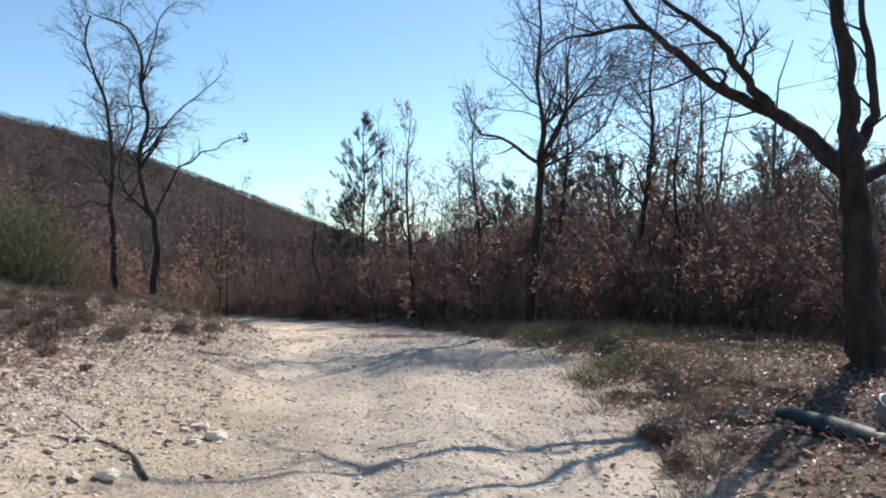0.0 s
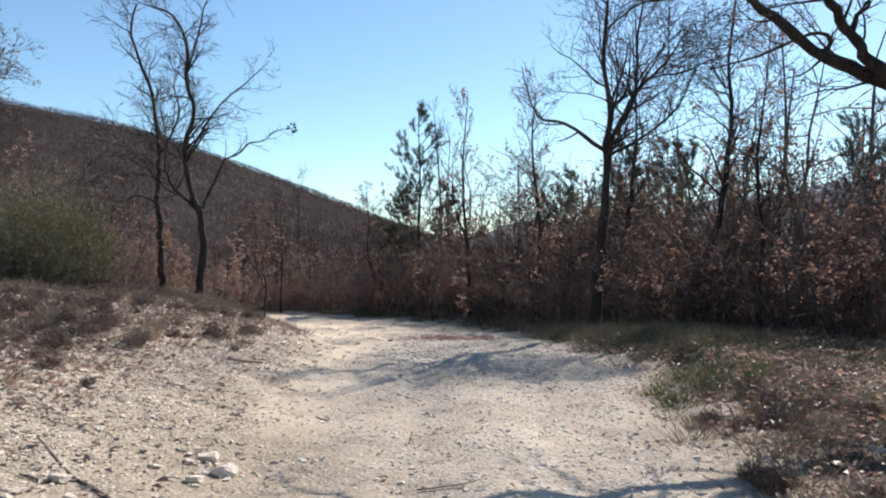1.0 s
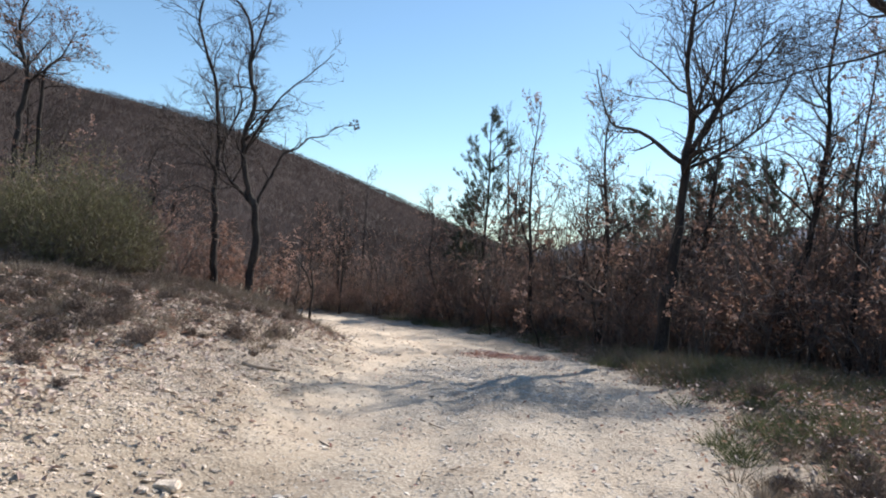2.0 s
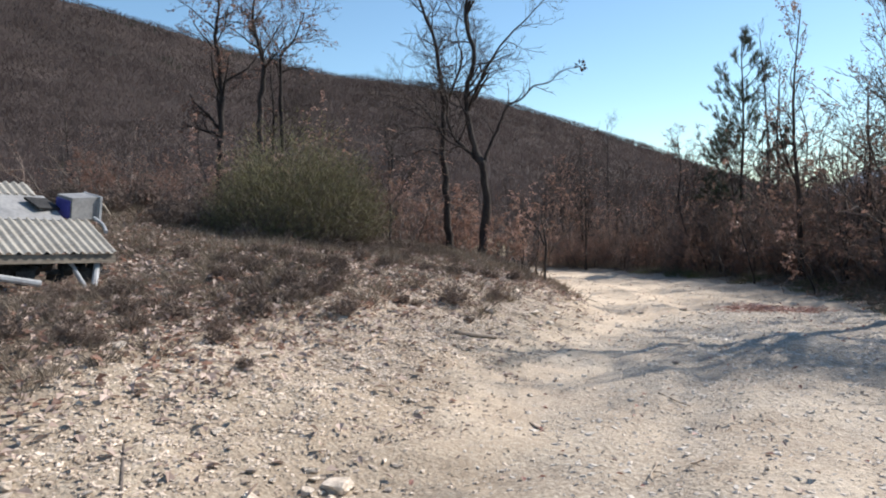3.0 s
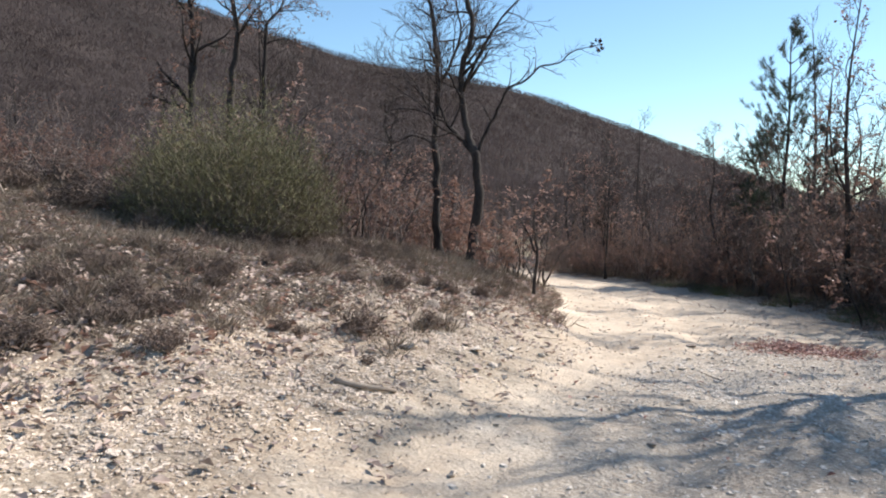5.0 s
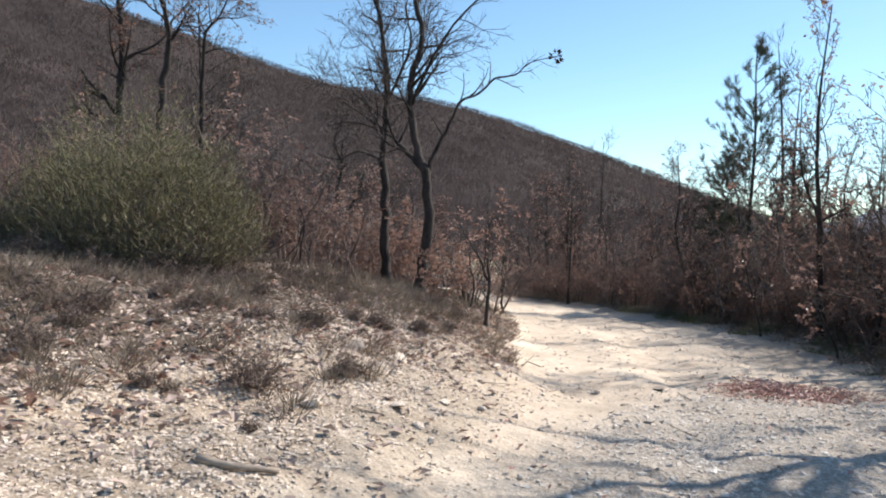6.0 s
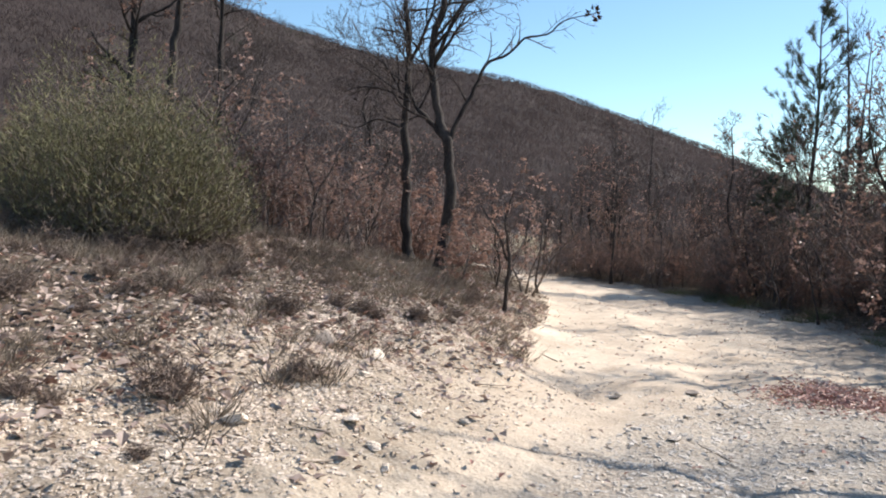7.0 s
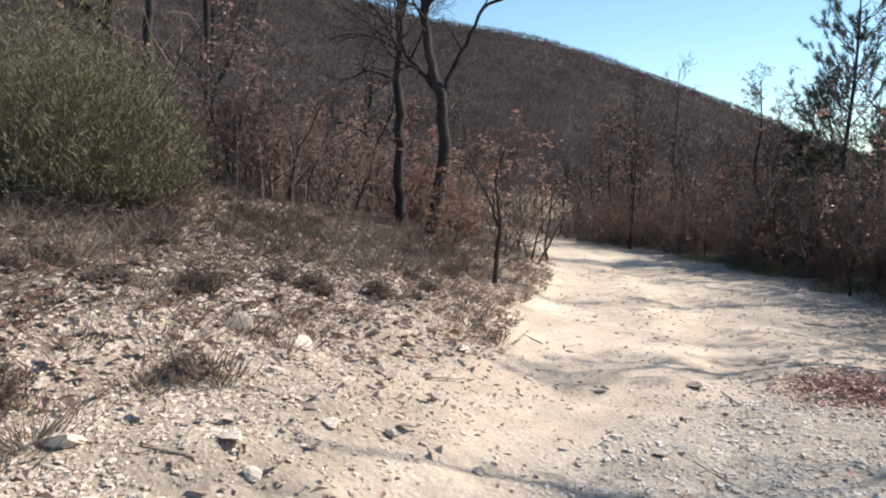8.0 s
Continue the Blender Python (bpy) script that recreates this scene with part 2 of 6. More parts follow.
def land(x, y):
    x, y = np.asarray(x, float), np.asarray(y, float)
    base = track_level(y)
    s = bank_foot(y) - x
    top = np.interp(y, [-10, 8.8, 11.8, 13, 17, 24, 32, 50], [0.85, 0.85, 1.4, 1.45, 1.0, 0.40, 0.2, 0.2])
    steep = np.interp(y, [0, 13, 17, 20, 23, 30], [0.30, 0.31, 0.42, 0.38, 0.25, 0.2])
    foot = 0.5 * (s + np.sqrt(s * s + 0.16)) - 0.05
    bank = top * np.tanh(np.maximum(foot, 0) * steep / top) + 0.05 * np.clip(s - 4, 0, 25) * np.interp(y, [9, 12, 16, 20, 30], [0, 1, 1, 0.4, 0.2])
    v = x - verge_edge(y)
    verge = (0.15 + 0.07 * wobble(x, y, 1.6, 3.3) * smooth(v / 0.8)) * smooth(v / 1.2) - 0.02 * np.clip(v - 5, 0, 40)
    # worn wheel tracks and humps
    c = (bank_foot(y) + verge_edge(y)) / 2
    w = np.maximum((verge_edge(y) - bank_foot(y)) / 2, 0.5)
    u = (x - c) / w
    on = smooth((1.15 - np.abs(u)) / 0.4)
    drift = 0.10 * np.sin(y * 0.42 + 0.6)
    ruts = -0.05 * np.exp(-((u + 0.28 - drift) / 0.13) ** 2) - 0.035 * np.exp(-((u - 0.45 - drift) / 0.14) ** 2) + 0.022 * np.exp(-((u - 0.1 - drift) / 0.2) ** 2) + 0.018 * np.exp(-((u + 0.55 - drift) / 0.1) ** 2)
    near = smooth((60 - np.hypot(x, y)) / 30)
    rough = 0.026 * wobble(x, y, 2.1, 0.3) + 0.012 * wobble(x * 0.5, y * 1.6, 3.4, 6.1) + 0.017 * wobble(x, y, 5.7, 1.9) + 0.012 * wobble(x, y, 13, 4.1) + 0.005 * wobble(x, y, 24, 2.7)
    rough = rough + (1 - on) * (0.045 * wobble(x, y, 1.3, 2.2) + 0.02 * wobble(x, y, 8, 0.9))
    z = base + bank + verge + on * ruts + near * rough
    z = z - 0.32 * np.exp(-((x + 7.9) / 2.0) ** 2 - ((y - 13.1) / 1.9) ** 2)
    z = z - 0.2 * np.exp(-((x + 7.0) / 1.1) ** 2 - ((y - 8.9) / 1.1) ** 2)
    # the wooded hill, and the open distance to its right
    r = np.hypot(x, y)
    a = np.degrees(np.arctan2(x, y))
    crest = 340.0
    up = np.clip((r - 40) / (crest - 40), 0, 1)
    hill = crest * np.tan(np.radians(ridge_angle(a))) + 6.2
    over = np.clip((r - crest) / 900, 0, 1)
    hz = hill * up ** 1.85 * (1 - over) + np.where(hill > 4, 1, hill.clip(0, 4) / 4) * 1.6 * up * (1 - up ** 4) * wobble(x, y, 0.03, 0.5) - 60 * over
    far = smooth((r - 34) / 40)
    return z * (1 - far) + (np.maximum(base, -6) + hz) * far


def in_meadow(x, y):
    """A small open field beyond the bend, and the gap in the wood that shows it."""
    return (-36 < x < -21 and 50 < y < 76) or (34 < y < 50 and abs(x + 0.45 + 0.478 * (y - 9.4)) < 0.9)


LX, LY, LS = -40.0, -8.0, 0.1
TABLE = land(*np.meshgrid(np.arange(LX, 30, LS), np.arange(LY, 62, LS))).tolist()


def lift(x, y):
    """Height of the ground, from a table near the track."""
    u, v = (x - LX) / LS, (y - LY) / LS
    if 0 <= u < 698 and 0 <= v < 698:
        i, j = int(u), int(v)
        u, v = u - i, v - j
        a, b = TABLE[j], TABLE[j + 1]
        return (a[i] * (1 - u) + a[i + 1] * u) * (1 - v) + (b[i] * (1 - u) + b[i + 1] * u) * v
    return float(land(x, y))


def grid(spans):
    out = []
    for a, b, step0, step1 in spans:
        p = a
        while p < b - 1e-6:
            out.append(p)
            p += step0 + (step1 - step0) * (p - a) / (b - a)
    return np.array(out)


gx = np.concatenate([-grid([(9, 40, 0.4, 2.5), (40, 360, 3, 6), (360, 1600, 10, 120)])[::-1], grid([(-9, -6, 0.2, 0.1), (-6, 2, 0.085, 0.085), (2, 9, 0.12, 0.35)]), grid([(9, 40, 0.4, 2.5), (40, 1600, 4, 120)])])
gy = np.concatenate([-grid([(6, 60, 0.6, 6), (60, 1600, 8, 200)])[::-1], grid([(-6, 2, 0.4, 0.12), (2, 15, 0.09, 0.09), (15, 34, 0.1, 0.35), (34, 90, 0.5, 3), (90, 500, 4, 10), (500, 2200, 20, 200)])])
X, Y = np.meshgrid(gx, gy)
Z = land(X, Y)
nx, ny = len(gx), len(gy)
idx = np.arange(nx * ny).reshape(ny, nx)
quads = np.stack([idx[:-1, :-1], idx[:-1, 1:], idx[1:, 1:], idx[1:, :-1]], -1).reshape(-1, 4)
me = bpy.data.meshes.new("ground")
me.from_pydata(np.stack([X, Y, Z], -1).reshape(-1, 3).tolist(), [], quads.tolist())
me.polygons.foreach_set("use_smooth", np.ones(len(me.polygons), bool))
layer = me.color_attributes.new("zone", "FLOAT_COLOR", "POINT")
fs, vs = bank_foot(Y) - X, X - verge_edge(Y)
R = smooth((0.9 + np.interp(Y, [5, 9, 13.5, 15], [-1.3, 0.4, 0.4, 0.0]) - fs) / 1.1) * smooth((0.35 - vs) / 0.7) * smooth((44 - np.hypot(X, Y)) / 5)
G = np.maximum(smooth((np.hypot(X, Y) - 39) / 5), smooth((fs - np.interp(Y, [0, 9, 12, 13, 14.5, 17], [2.1, 1.6, 1.35, 1.0, 0.4, 0.1])) / 1.2))
G = np.maximum(G, smooth((vs - 0.1) / 0.9))
# grey zone, right of this line: real gravel plus painted crown shade
edge = np.interp(Y, [-5, 6, 9, 10.5, 12.5, 13.6, 14.5, 15.65, 16.6, 17.2, 18.6, 19.3, 24, 40], [-1.2, -1.25, -1.7, -2.05, -2.25, -2.1, -1.85, -1.4, -0.5, 0.2, 0.2, -2.6, -4.2, -14])
B = smooth((X - edge + 0.28 * wobble(X, Y, 1.9, 5.0)) / 0.7 + 0.35) * (0.8 + 0.25 * wobble(X, Y, 1.2, 5.0))
B = B * np.interp(Y, [5, 8.5, 11], [0.6, 0.65, 1.0]) * smooth((0.9 - vs) / 0.8)
A = np.maximum(smooth((10.0 - Y) / 3.0) * smooth((0.3 - X) / 1.6), 0.85 * smooth((fs - 0.1) / 0.4) * smooth((1.7 - fs) / 0.5) * smooth((16 - Y) / 2)) * (0.75 + 0.35 * wobble(X, Y, 1.1, 8.0))
layer.data.foreach_set("color", np.stack([R, G, np.clip(B, 0, 1), np.clip(A, 0, 1)], -1).reshape(-1).astype(np.float32))
me.materials.append(GROUND)
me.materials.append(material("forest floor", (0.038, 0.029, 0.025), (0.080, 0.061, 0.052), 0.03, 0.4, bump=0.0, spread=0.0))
me.materials.append(material("dry meadow", (0.19, 0.155, 0.092), (0.31, 0.255, 0.165), 0.08, 1.5, bump=0.0, spread=0.0))
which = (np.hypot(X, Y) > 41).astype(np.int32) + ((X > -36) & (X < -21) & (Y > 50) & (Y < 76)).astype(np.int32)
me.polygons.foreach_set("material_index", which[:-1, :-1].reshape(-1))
tagged(new("ground", me), "pale dusty dirt track between a stony bank and leafy verge", "ground", kind="structure")


# ---- building helpers ----
class Heap:
    """Vertices and faces of one mesh, gathered piece by piece."""

    def __init__(self):
        self.v, self.f = [], []

    def tube(self, pts, radii, n=5, cap=True):
        k0 = len(self.v)
        pts = [Vector(p) for p in pts]
        side = None
        for i, p in enumerate(pts):
            d = (pts[min(i + 1, len(pts) - 1)] - pts[max(i - 1, 0)]).normalized()
            if side is None:
                side = d.cross(Vector((0.3, 0.9, 0.25))).normalized()
            side = (side - d * side.dot(d)).normalized()
            other = d.cross(side)
            for k in range(n):
                a = 2 * math.pi * k / n
                self.v.append(tuple(p + (side * math.cos(a) + other * math.sin(a)) * radii[i]))
        for i in range(len(pts) - 1):
            for k in range(n):
                a, b = k0 + i * n + k, k0 + i * n + (k + 1) % n
                self.f.append((a, b, b + n, a + n))
        if cap:
            self.f.append(tuple(range(k0 + n - 1, k0 - 1, -1)))
            e = k0 + (len(pts) - 1) * n
            self.f.append(tuple(range(e, e + n)))

    def leaf(self, p, along, across, length, width):
        """A leaf bent along its rib: two quads."""
        k = len(self.v)
        p, along, across = Vector(p), Vector(along).normalized(), Vector(across).normalized()
        up = along.cross(across) * width * 0.3
        m = p + along * length * 0.5
        self.v += [tuple(p), tuple(m + across * width * 0.5 + up), tuple(p + along * length), tuple(m - across * width * 0.5 + up)]
        self.f += [(k, k + 1, k + 2), (k, k + 2, k + 3)]

    def blade(self, p, tip, width, bend=None):
        """A thin tapering blade."""
        k = len(self.v)
        p, tip = Vector(p), Vector(tip)
        side = (tip - p).cross(Vector((random.uniform(-1, 1), random.uniform(-1, 1), 0.2))).normalized() * width * 0.5
        mid = (p + tip) / 2 + (bend or Vector((0, 0, 0)))
        self.v += [tuple(p - side), tuple(p + side), tuple(mid + side * 0.7), tuple(mid - side * 0.7), tuple(tip)]
        self.f += [(k, k + 1, k + 2, k + 3), (k + 3, k + 2, k + 4)]

    def box(self, m, sx, sy, sz):
        """A box of that size centred on the pose m."""
        k = len(self.v)
        for x, y, z in ((-1, -1, -1), (1, -1, -1), (1, 1, -1), (-1, 1, -1), (-1, -1, 1), (1, -1, 1), (1, 1, 1), (-1, 1, 1)):
            self.v.append(tuple(m @ Vector((x * sx / 2, y * sy / 2, z * sz / 2))))
        self.f += [tuple(k + i for i in q) for q in ((3, 2, 1, 0), (4, 5, 6, 7), (0, 1, 5, 4), (1, 2, 6, 5), (2, 3, 7, 6), (3, 0, 4, 7))]

    def stone(self, p, size, rng, squash=0.55):
        """A broken stone: a jittered, flattened, faceted lump of 16 triangles."""
        k = len(self.v)
        turn = Euler((rng.uniform(-0.4, 0.4), rng.uniform(-0.4, 0.4), rng.uniform(0, 6.3))).to_matrix()
        sx, sy, sz = size * rng.uniform(0.75, 1.25), size * rng.uniform(0.5, 0.95), size * squash * rng.uniform(0.7, 1.2)
        ring = []
        for lev, rad in ((-0.55, 0.75), (0.35, 0.9)):
            off = rng.uniform(0, 1.2)
            for q in range(4):
                a = off + q * math.pi / 2 + rng.uniform(-0.35, 0.35)
                rr = rad * rng.uniform(0.75, 1.15)
                ring.append(Vector((math.cos(a) * rr * sx, math.sin(a) * rr * sy, lev * sz * rng.uniform(0.7, 1.2))))
        ring += [Vector((rng.uniform(-0.3, 0.3) * sx, rng.uniform(-0.3, 0.3) * sy, sz * rng.uniform(0.75, 1.0))), Vector((0, 0, -sz))]
        self.v += [tuple(Vector(p) + turn @ (c * 0.5)) for c in ring]
        for q in range(4):
            w = (q + 1) % 4
            self.f += [(k + q, k + w, k + 4 + w), (k + q, k + 4 + w, k + 4 + q), (k + 4 + q, k + 4 + w, k + 8), (k + w, k + q, k + 9)]

    def spike(self, p, tip, width, rng):
        """One thin triangle, for growth far off."""
        k = len(self.v)
        d = tip - p
        side = d.cross(Vector((rng.gauss(0, 1), rng.gauss(0, 1), 0.3))).normalized() * width * 0.5
        self.v += [tuple(p - side), tuple(p + side), tuple(tip)]
        self.f.append((k, k + 1, k + 2))

    def chip(self, p, size, rng, squash):
        """A flat broken chip: a tilted slab with four or five corners."""
        k, n = len(self.v), rng.choice((4, 4, 5))
        turn = Euler((rng.gauss(0, 0.17), rng.gauss(0, 0.17), 0)).to_matrix()
        sx, sy, h, off = size * rng.uniform(0.45, 0.75), size * rng.uniform(0.28, 0.5), size * squash * rng.uniform(0.6, 1.3), rng.uniform(0, 6.3)
        c, s = math.cos(off), math.sin(off)
        for z, f in ((-h, 1.1), (h * 0.6, 0.82)):
            for q in range(n):
                a = (q + rng.uniform(-0.25, 0.25)) * 6.2832 / n
                x, y = math.cos(a) * sx * f * rng.uniform(0.85, 1.15), math.sin(a) * sy * f * rng.uniform(0.85, 1.15)
                v = turn @ Vector((x * c - y * s, x * s + y * c, z))
                self.v.append((p[0] + v.x, p[1] + v.y, p[2] + v.z))
        self.f.append(tuple(range(k + n, k + 2 * n)))
        self.f += [(k + q, k + (q + 1) % n, k + n + (q + 1) % n, k + n + q) for q in range(n)]

    def crumb(self, p, size, rng, squash):
        """A small angular fragment: a low crooked pyramid."""
        k, off = len(self.v), rng.uniform(0, 6.3)
        sx, sy = size * rng.uniform(0.4, 0.7), size * rng.uniform(0.25, 0.5)
        c, s = math.cos(off), math.sin(off)
        for q in range(3):
            a = q * 2.094 + rng.uniform(-0.45, 0.45)
            x, y = math.cos(a) * sx, math.sin(a) * sy
            self.v.append((p[0] + x * c - y * s, p[1] + x * s + y * c, p[2] + rng.uniform(-0.3, 0.6) * size * squash))
        self.v.append((p[0] + rng.uniform(-0.2, 0.2) * size, p[1] + rng.uniform(-0.2, 0.2) * size, p[2] + size * squash * rng.uniform(0.8, 1.8)))
        self.f += [(k, k + 1, k + 3), (k + 1, k + 2, k + 3), (k + 2, k, k + 3)]

    def mesh(self, name, mat, soft=False):
        data = bpy.data.meshes.new(name)
        data.from_pydata(self.v, [], self.f)
        data.materials.append(mat)
        if soft:
            data.polygons.foreach_set("use_smooth", np.ones(len(data.polygons), bool))
        return data


def part(name, heap, mat, parent, label="", soft=False):
    ob = new(name, heap.mesh(name, mat, soft))
    ob.parent = parent
    return tagged(ob, label)


def thing(name, label, category, group="", at=(0, 0, 0)):
    ob = new(name)
    ob.empty_display_size = 0.2
    ob.location = at
    return tagged(ob, label, category, group)


def stuff(name, heap, mat, label, category, soft=False):
    return tagged(new(name, heap.mesh(name, mat, soft)), label, category, kind="stuff")


# ---- trees ----
def curve_through(points, steps=4):
    """A smooth line through a few guide points (x, y, z)."""
    p = [Vector(q) for q in points]
    p = [p[0] * 2 - p[1]] + p + [p[-1] * 2 - p[-2]]
    out = []
    for i in range(1, len(p) - 2):
        for s in range(steps):
            t = s / steps
            a, b, c, d = p[i - 1:i + 3]
            out.append(0.5 * (2 * b + (c - a) * t + (2 * a - 5 * b + 4 * c - d) * t * t + (3 * b - a - 3 * c + d) * t ** 3))
    return out + [p[-2]]


class Tree:
    """Grows a bare tree into wood, twigs and leaves, each a heap."""

    def __init__(self, seed, crook=0.25, rise=0.25, leaf_size=0.06, leafiness=0.0):
        self.r = random.Random(seed)
        self.wood, self.twigs, self.leaves, self.limbs = Heap(), Heap(), Heap(), []
        self.crook, self.rise, self.leaf_size, self.leafiness, self.thin, self.most = crook, rise, leaf_size, leafiness, 0.0045, 1.0

    def any_side(self, d):
        v = Vector((self.r.gauss(0, 1), self.r.gauss(0, 1), self.r.gauss(0, 1)))
        return (v - d * v.dot(d)).normalized()

    def line(self, p, d, length, steps, rise=None):
        pts, d = [Vector(p)], Vector(d).normalized()
        rise = self.rise if rise is None else rise
        for _ in range(steps):
            d = (d + self.any_side(d) * self.crook * self.r.uniform(0.4, 1.2) + Vector((0, 0, rise / steps))).normalized()
            pts.append(pts[-1] + d * length / steps)
        return pts

    def limb(self, pts, r0, r1, sides=7, flare=0.0, own=""):
        n = len(pts)
        rad = [r0 + (r1 - r0) * (i / (n - 1)) ** 0.85 for i in range(n)]
        if flare:
            rad[0] *= 1 + flare
            rad[1] *= 1 + flare * 0.25
        rad = [q * self.r.uniform(0.90, 1.12) for q in rad]
        pts = [pts[0]] + [p + self.any_side(Vector((0, 0, 1))) * min(0.35 * q, 0.03) for p, q in zip(pts[1:-1], rad[1:-1])] + [pts[-1]]
        if own:
            heap = Heap()
            heap.tube(pts, rad, sides)
            self.limbs.append((own, heap))
        else:
            heap = self.wood if r0 > 0.014 else self.twigs
            if r0 < max(0.0062, self.thin * 1.05) and n < 5:
                heap.spike(pts[0], pts[n // 2], r0 * 2.2, self.r)
                heap.spike(pts[n // 2].lerp(pts[0], 0.3), pts[-1], r0 * 2.0, self.r)
            else:
                heap.tube(pts, rad, sides if r0 > 0.014 else 3, cap=r0 > 0.014)

    def dress(self, pts, r0, r1, plan, start=0.3, angle=(35, 65)):
        """Side shoots along a limb. plan: rows of (how many, length, steps), one a generation."""
        if not plan:
            if self.leafiness and self.r.random() < 0.55:
                for q in pts[1:]:
                    for _ in range(3):
                        if self.r.random() < self.leafiness * 1.7:
                            d = self.any_side(Vector((0, 0, 1)))
                            d.z -= self.r.uniform(0.1, 0.9)
                            s = self.leaf_size * self.r.uniform(0.7, 1.35)
                            self.leaves.leaf(q + self.any_side(d.normalized()) * 0.02, d, self.any_side(d.normalized()), s, s * self.r.uniform(0.5, 0.75))
            return
        count, length, steps = plan[0]
        n = len(pts) - 1
        for i in range(count):
            u = start + (1 - start) * (i + self.r.uniform(0.1, 0.9)) / count
            k = min(int(u * n), n - 1)
            f = u * n - k
            p = pts[k].lerp(pts[k + 1], f)
            d = (pts[k + 1] - pts[k]).normalized()
            a = radians(self.r.uniform(*angle))
            way = d * math.cos(a) + self.any_side(d) * math.sin(a)
            rad = (r0 + (r1 - r0) * u) * self.r.uniform(0.45, 0.72)
            rad = max(min(rad, self.most), self.thin)
            ln = length * self.r.uniform(0.6, 1.2) * (1.15 - 0.5 * u)
            sub = self.line(p, way, ln, steps)
            end = max(rad * 0.3, self.thin * 0.75)
            self.limb(sub, rad, end, 5 if rad > 0.03 else 4)
            self.dress(sub, rad, end, plan[1:], 0.25, angle)

    def plant(self, name, at, label, category="tree", group="", bark=None, twig=None, leaf=None, turn=0):
        ob = thing(name, label, category, group)
        for own, heap in self.limbs:
            part(own, heap, bark or BARK, ob, soft=True)
        if self.wood.v:
            tagged(part("branchwork", self.wood, bark or BARK, ob, "bare side branches", soft=True), kind="stuff")
        if self.twigs.v:
            tagged(part("twig_crown", self.twigs, twig or DARK_TWIG, ob, "thin bare twigs"), kind="stuff")
        if self.leaves.v:
            tagged(part("foliage", self.leaves, leaf or RUSSET, ob, "dry russet leaves"), kind="stuff")
        ob.matrix_basis = pose(*at, 0, 0, turn)
        return ob


def knobbly(t, pts, much=0.012):
    """Small kinks between the guide points."""
    return [p if i % 4 == 0 or i == 0 or i == len(pts) - 1 else p + t.any_side(Vector((0, 0, 1))) * much * t.r.uniform(0.2, 1.3) for i, p in enumerate(pts)]


def guided_tree(name, seed, trunk, r0, r1, limbs, plan, label, leafiness=0.0, bark=None, group="", flare=0.35, start=0.45, crook=0.3, rise=0.3, most=1.0):
    """A tree whose trunk and main limbs follow guide points; the side shoots grow by themselves."""
    t = Tree(seed, crook=crook, rise=rise, leafiness=leafiness)
    t.thin, t.most = 0.0045 if trunk[0][1] < 23 else 0.0065, most
    base = Vector((trunk[0][0], trunk[0][1], lift(trunk[0][0], trunk[0][1]) - 0.06))
    own = [Vector((0, 0, 0))] + [Vector(p) - base for p in trunk[1:]]
    pts = knobbly(t, curve_through(own))
    t.limb(pts, r0, r1, 9, flare, own="trunk")
    t.dress(pts, r0 * 0.8, r1, plan, start)
    for guide, a, b, extra in limbs:
        pts = knobbly(t, curve_through([Vector(p) - base for p in guide]))
        t.limb(pts, a, b, 7, own="limb")
        t.dress(pts, a, b, extra or plan, 0.2)
    return t.plant(name, base, label, group=group, bark=bark)


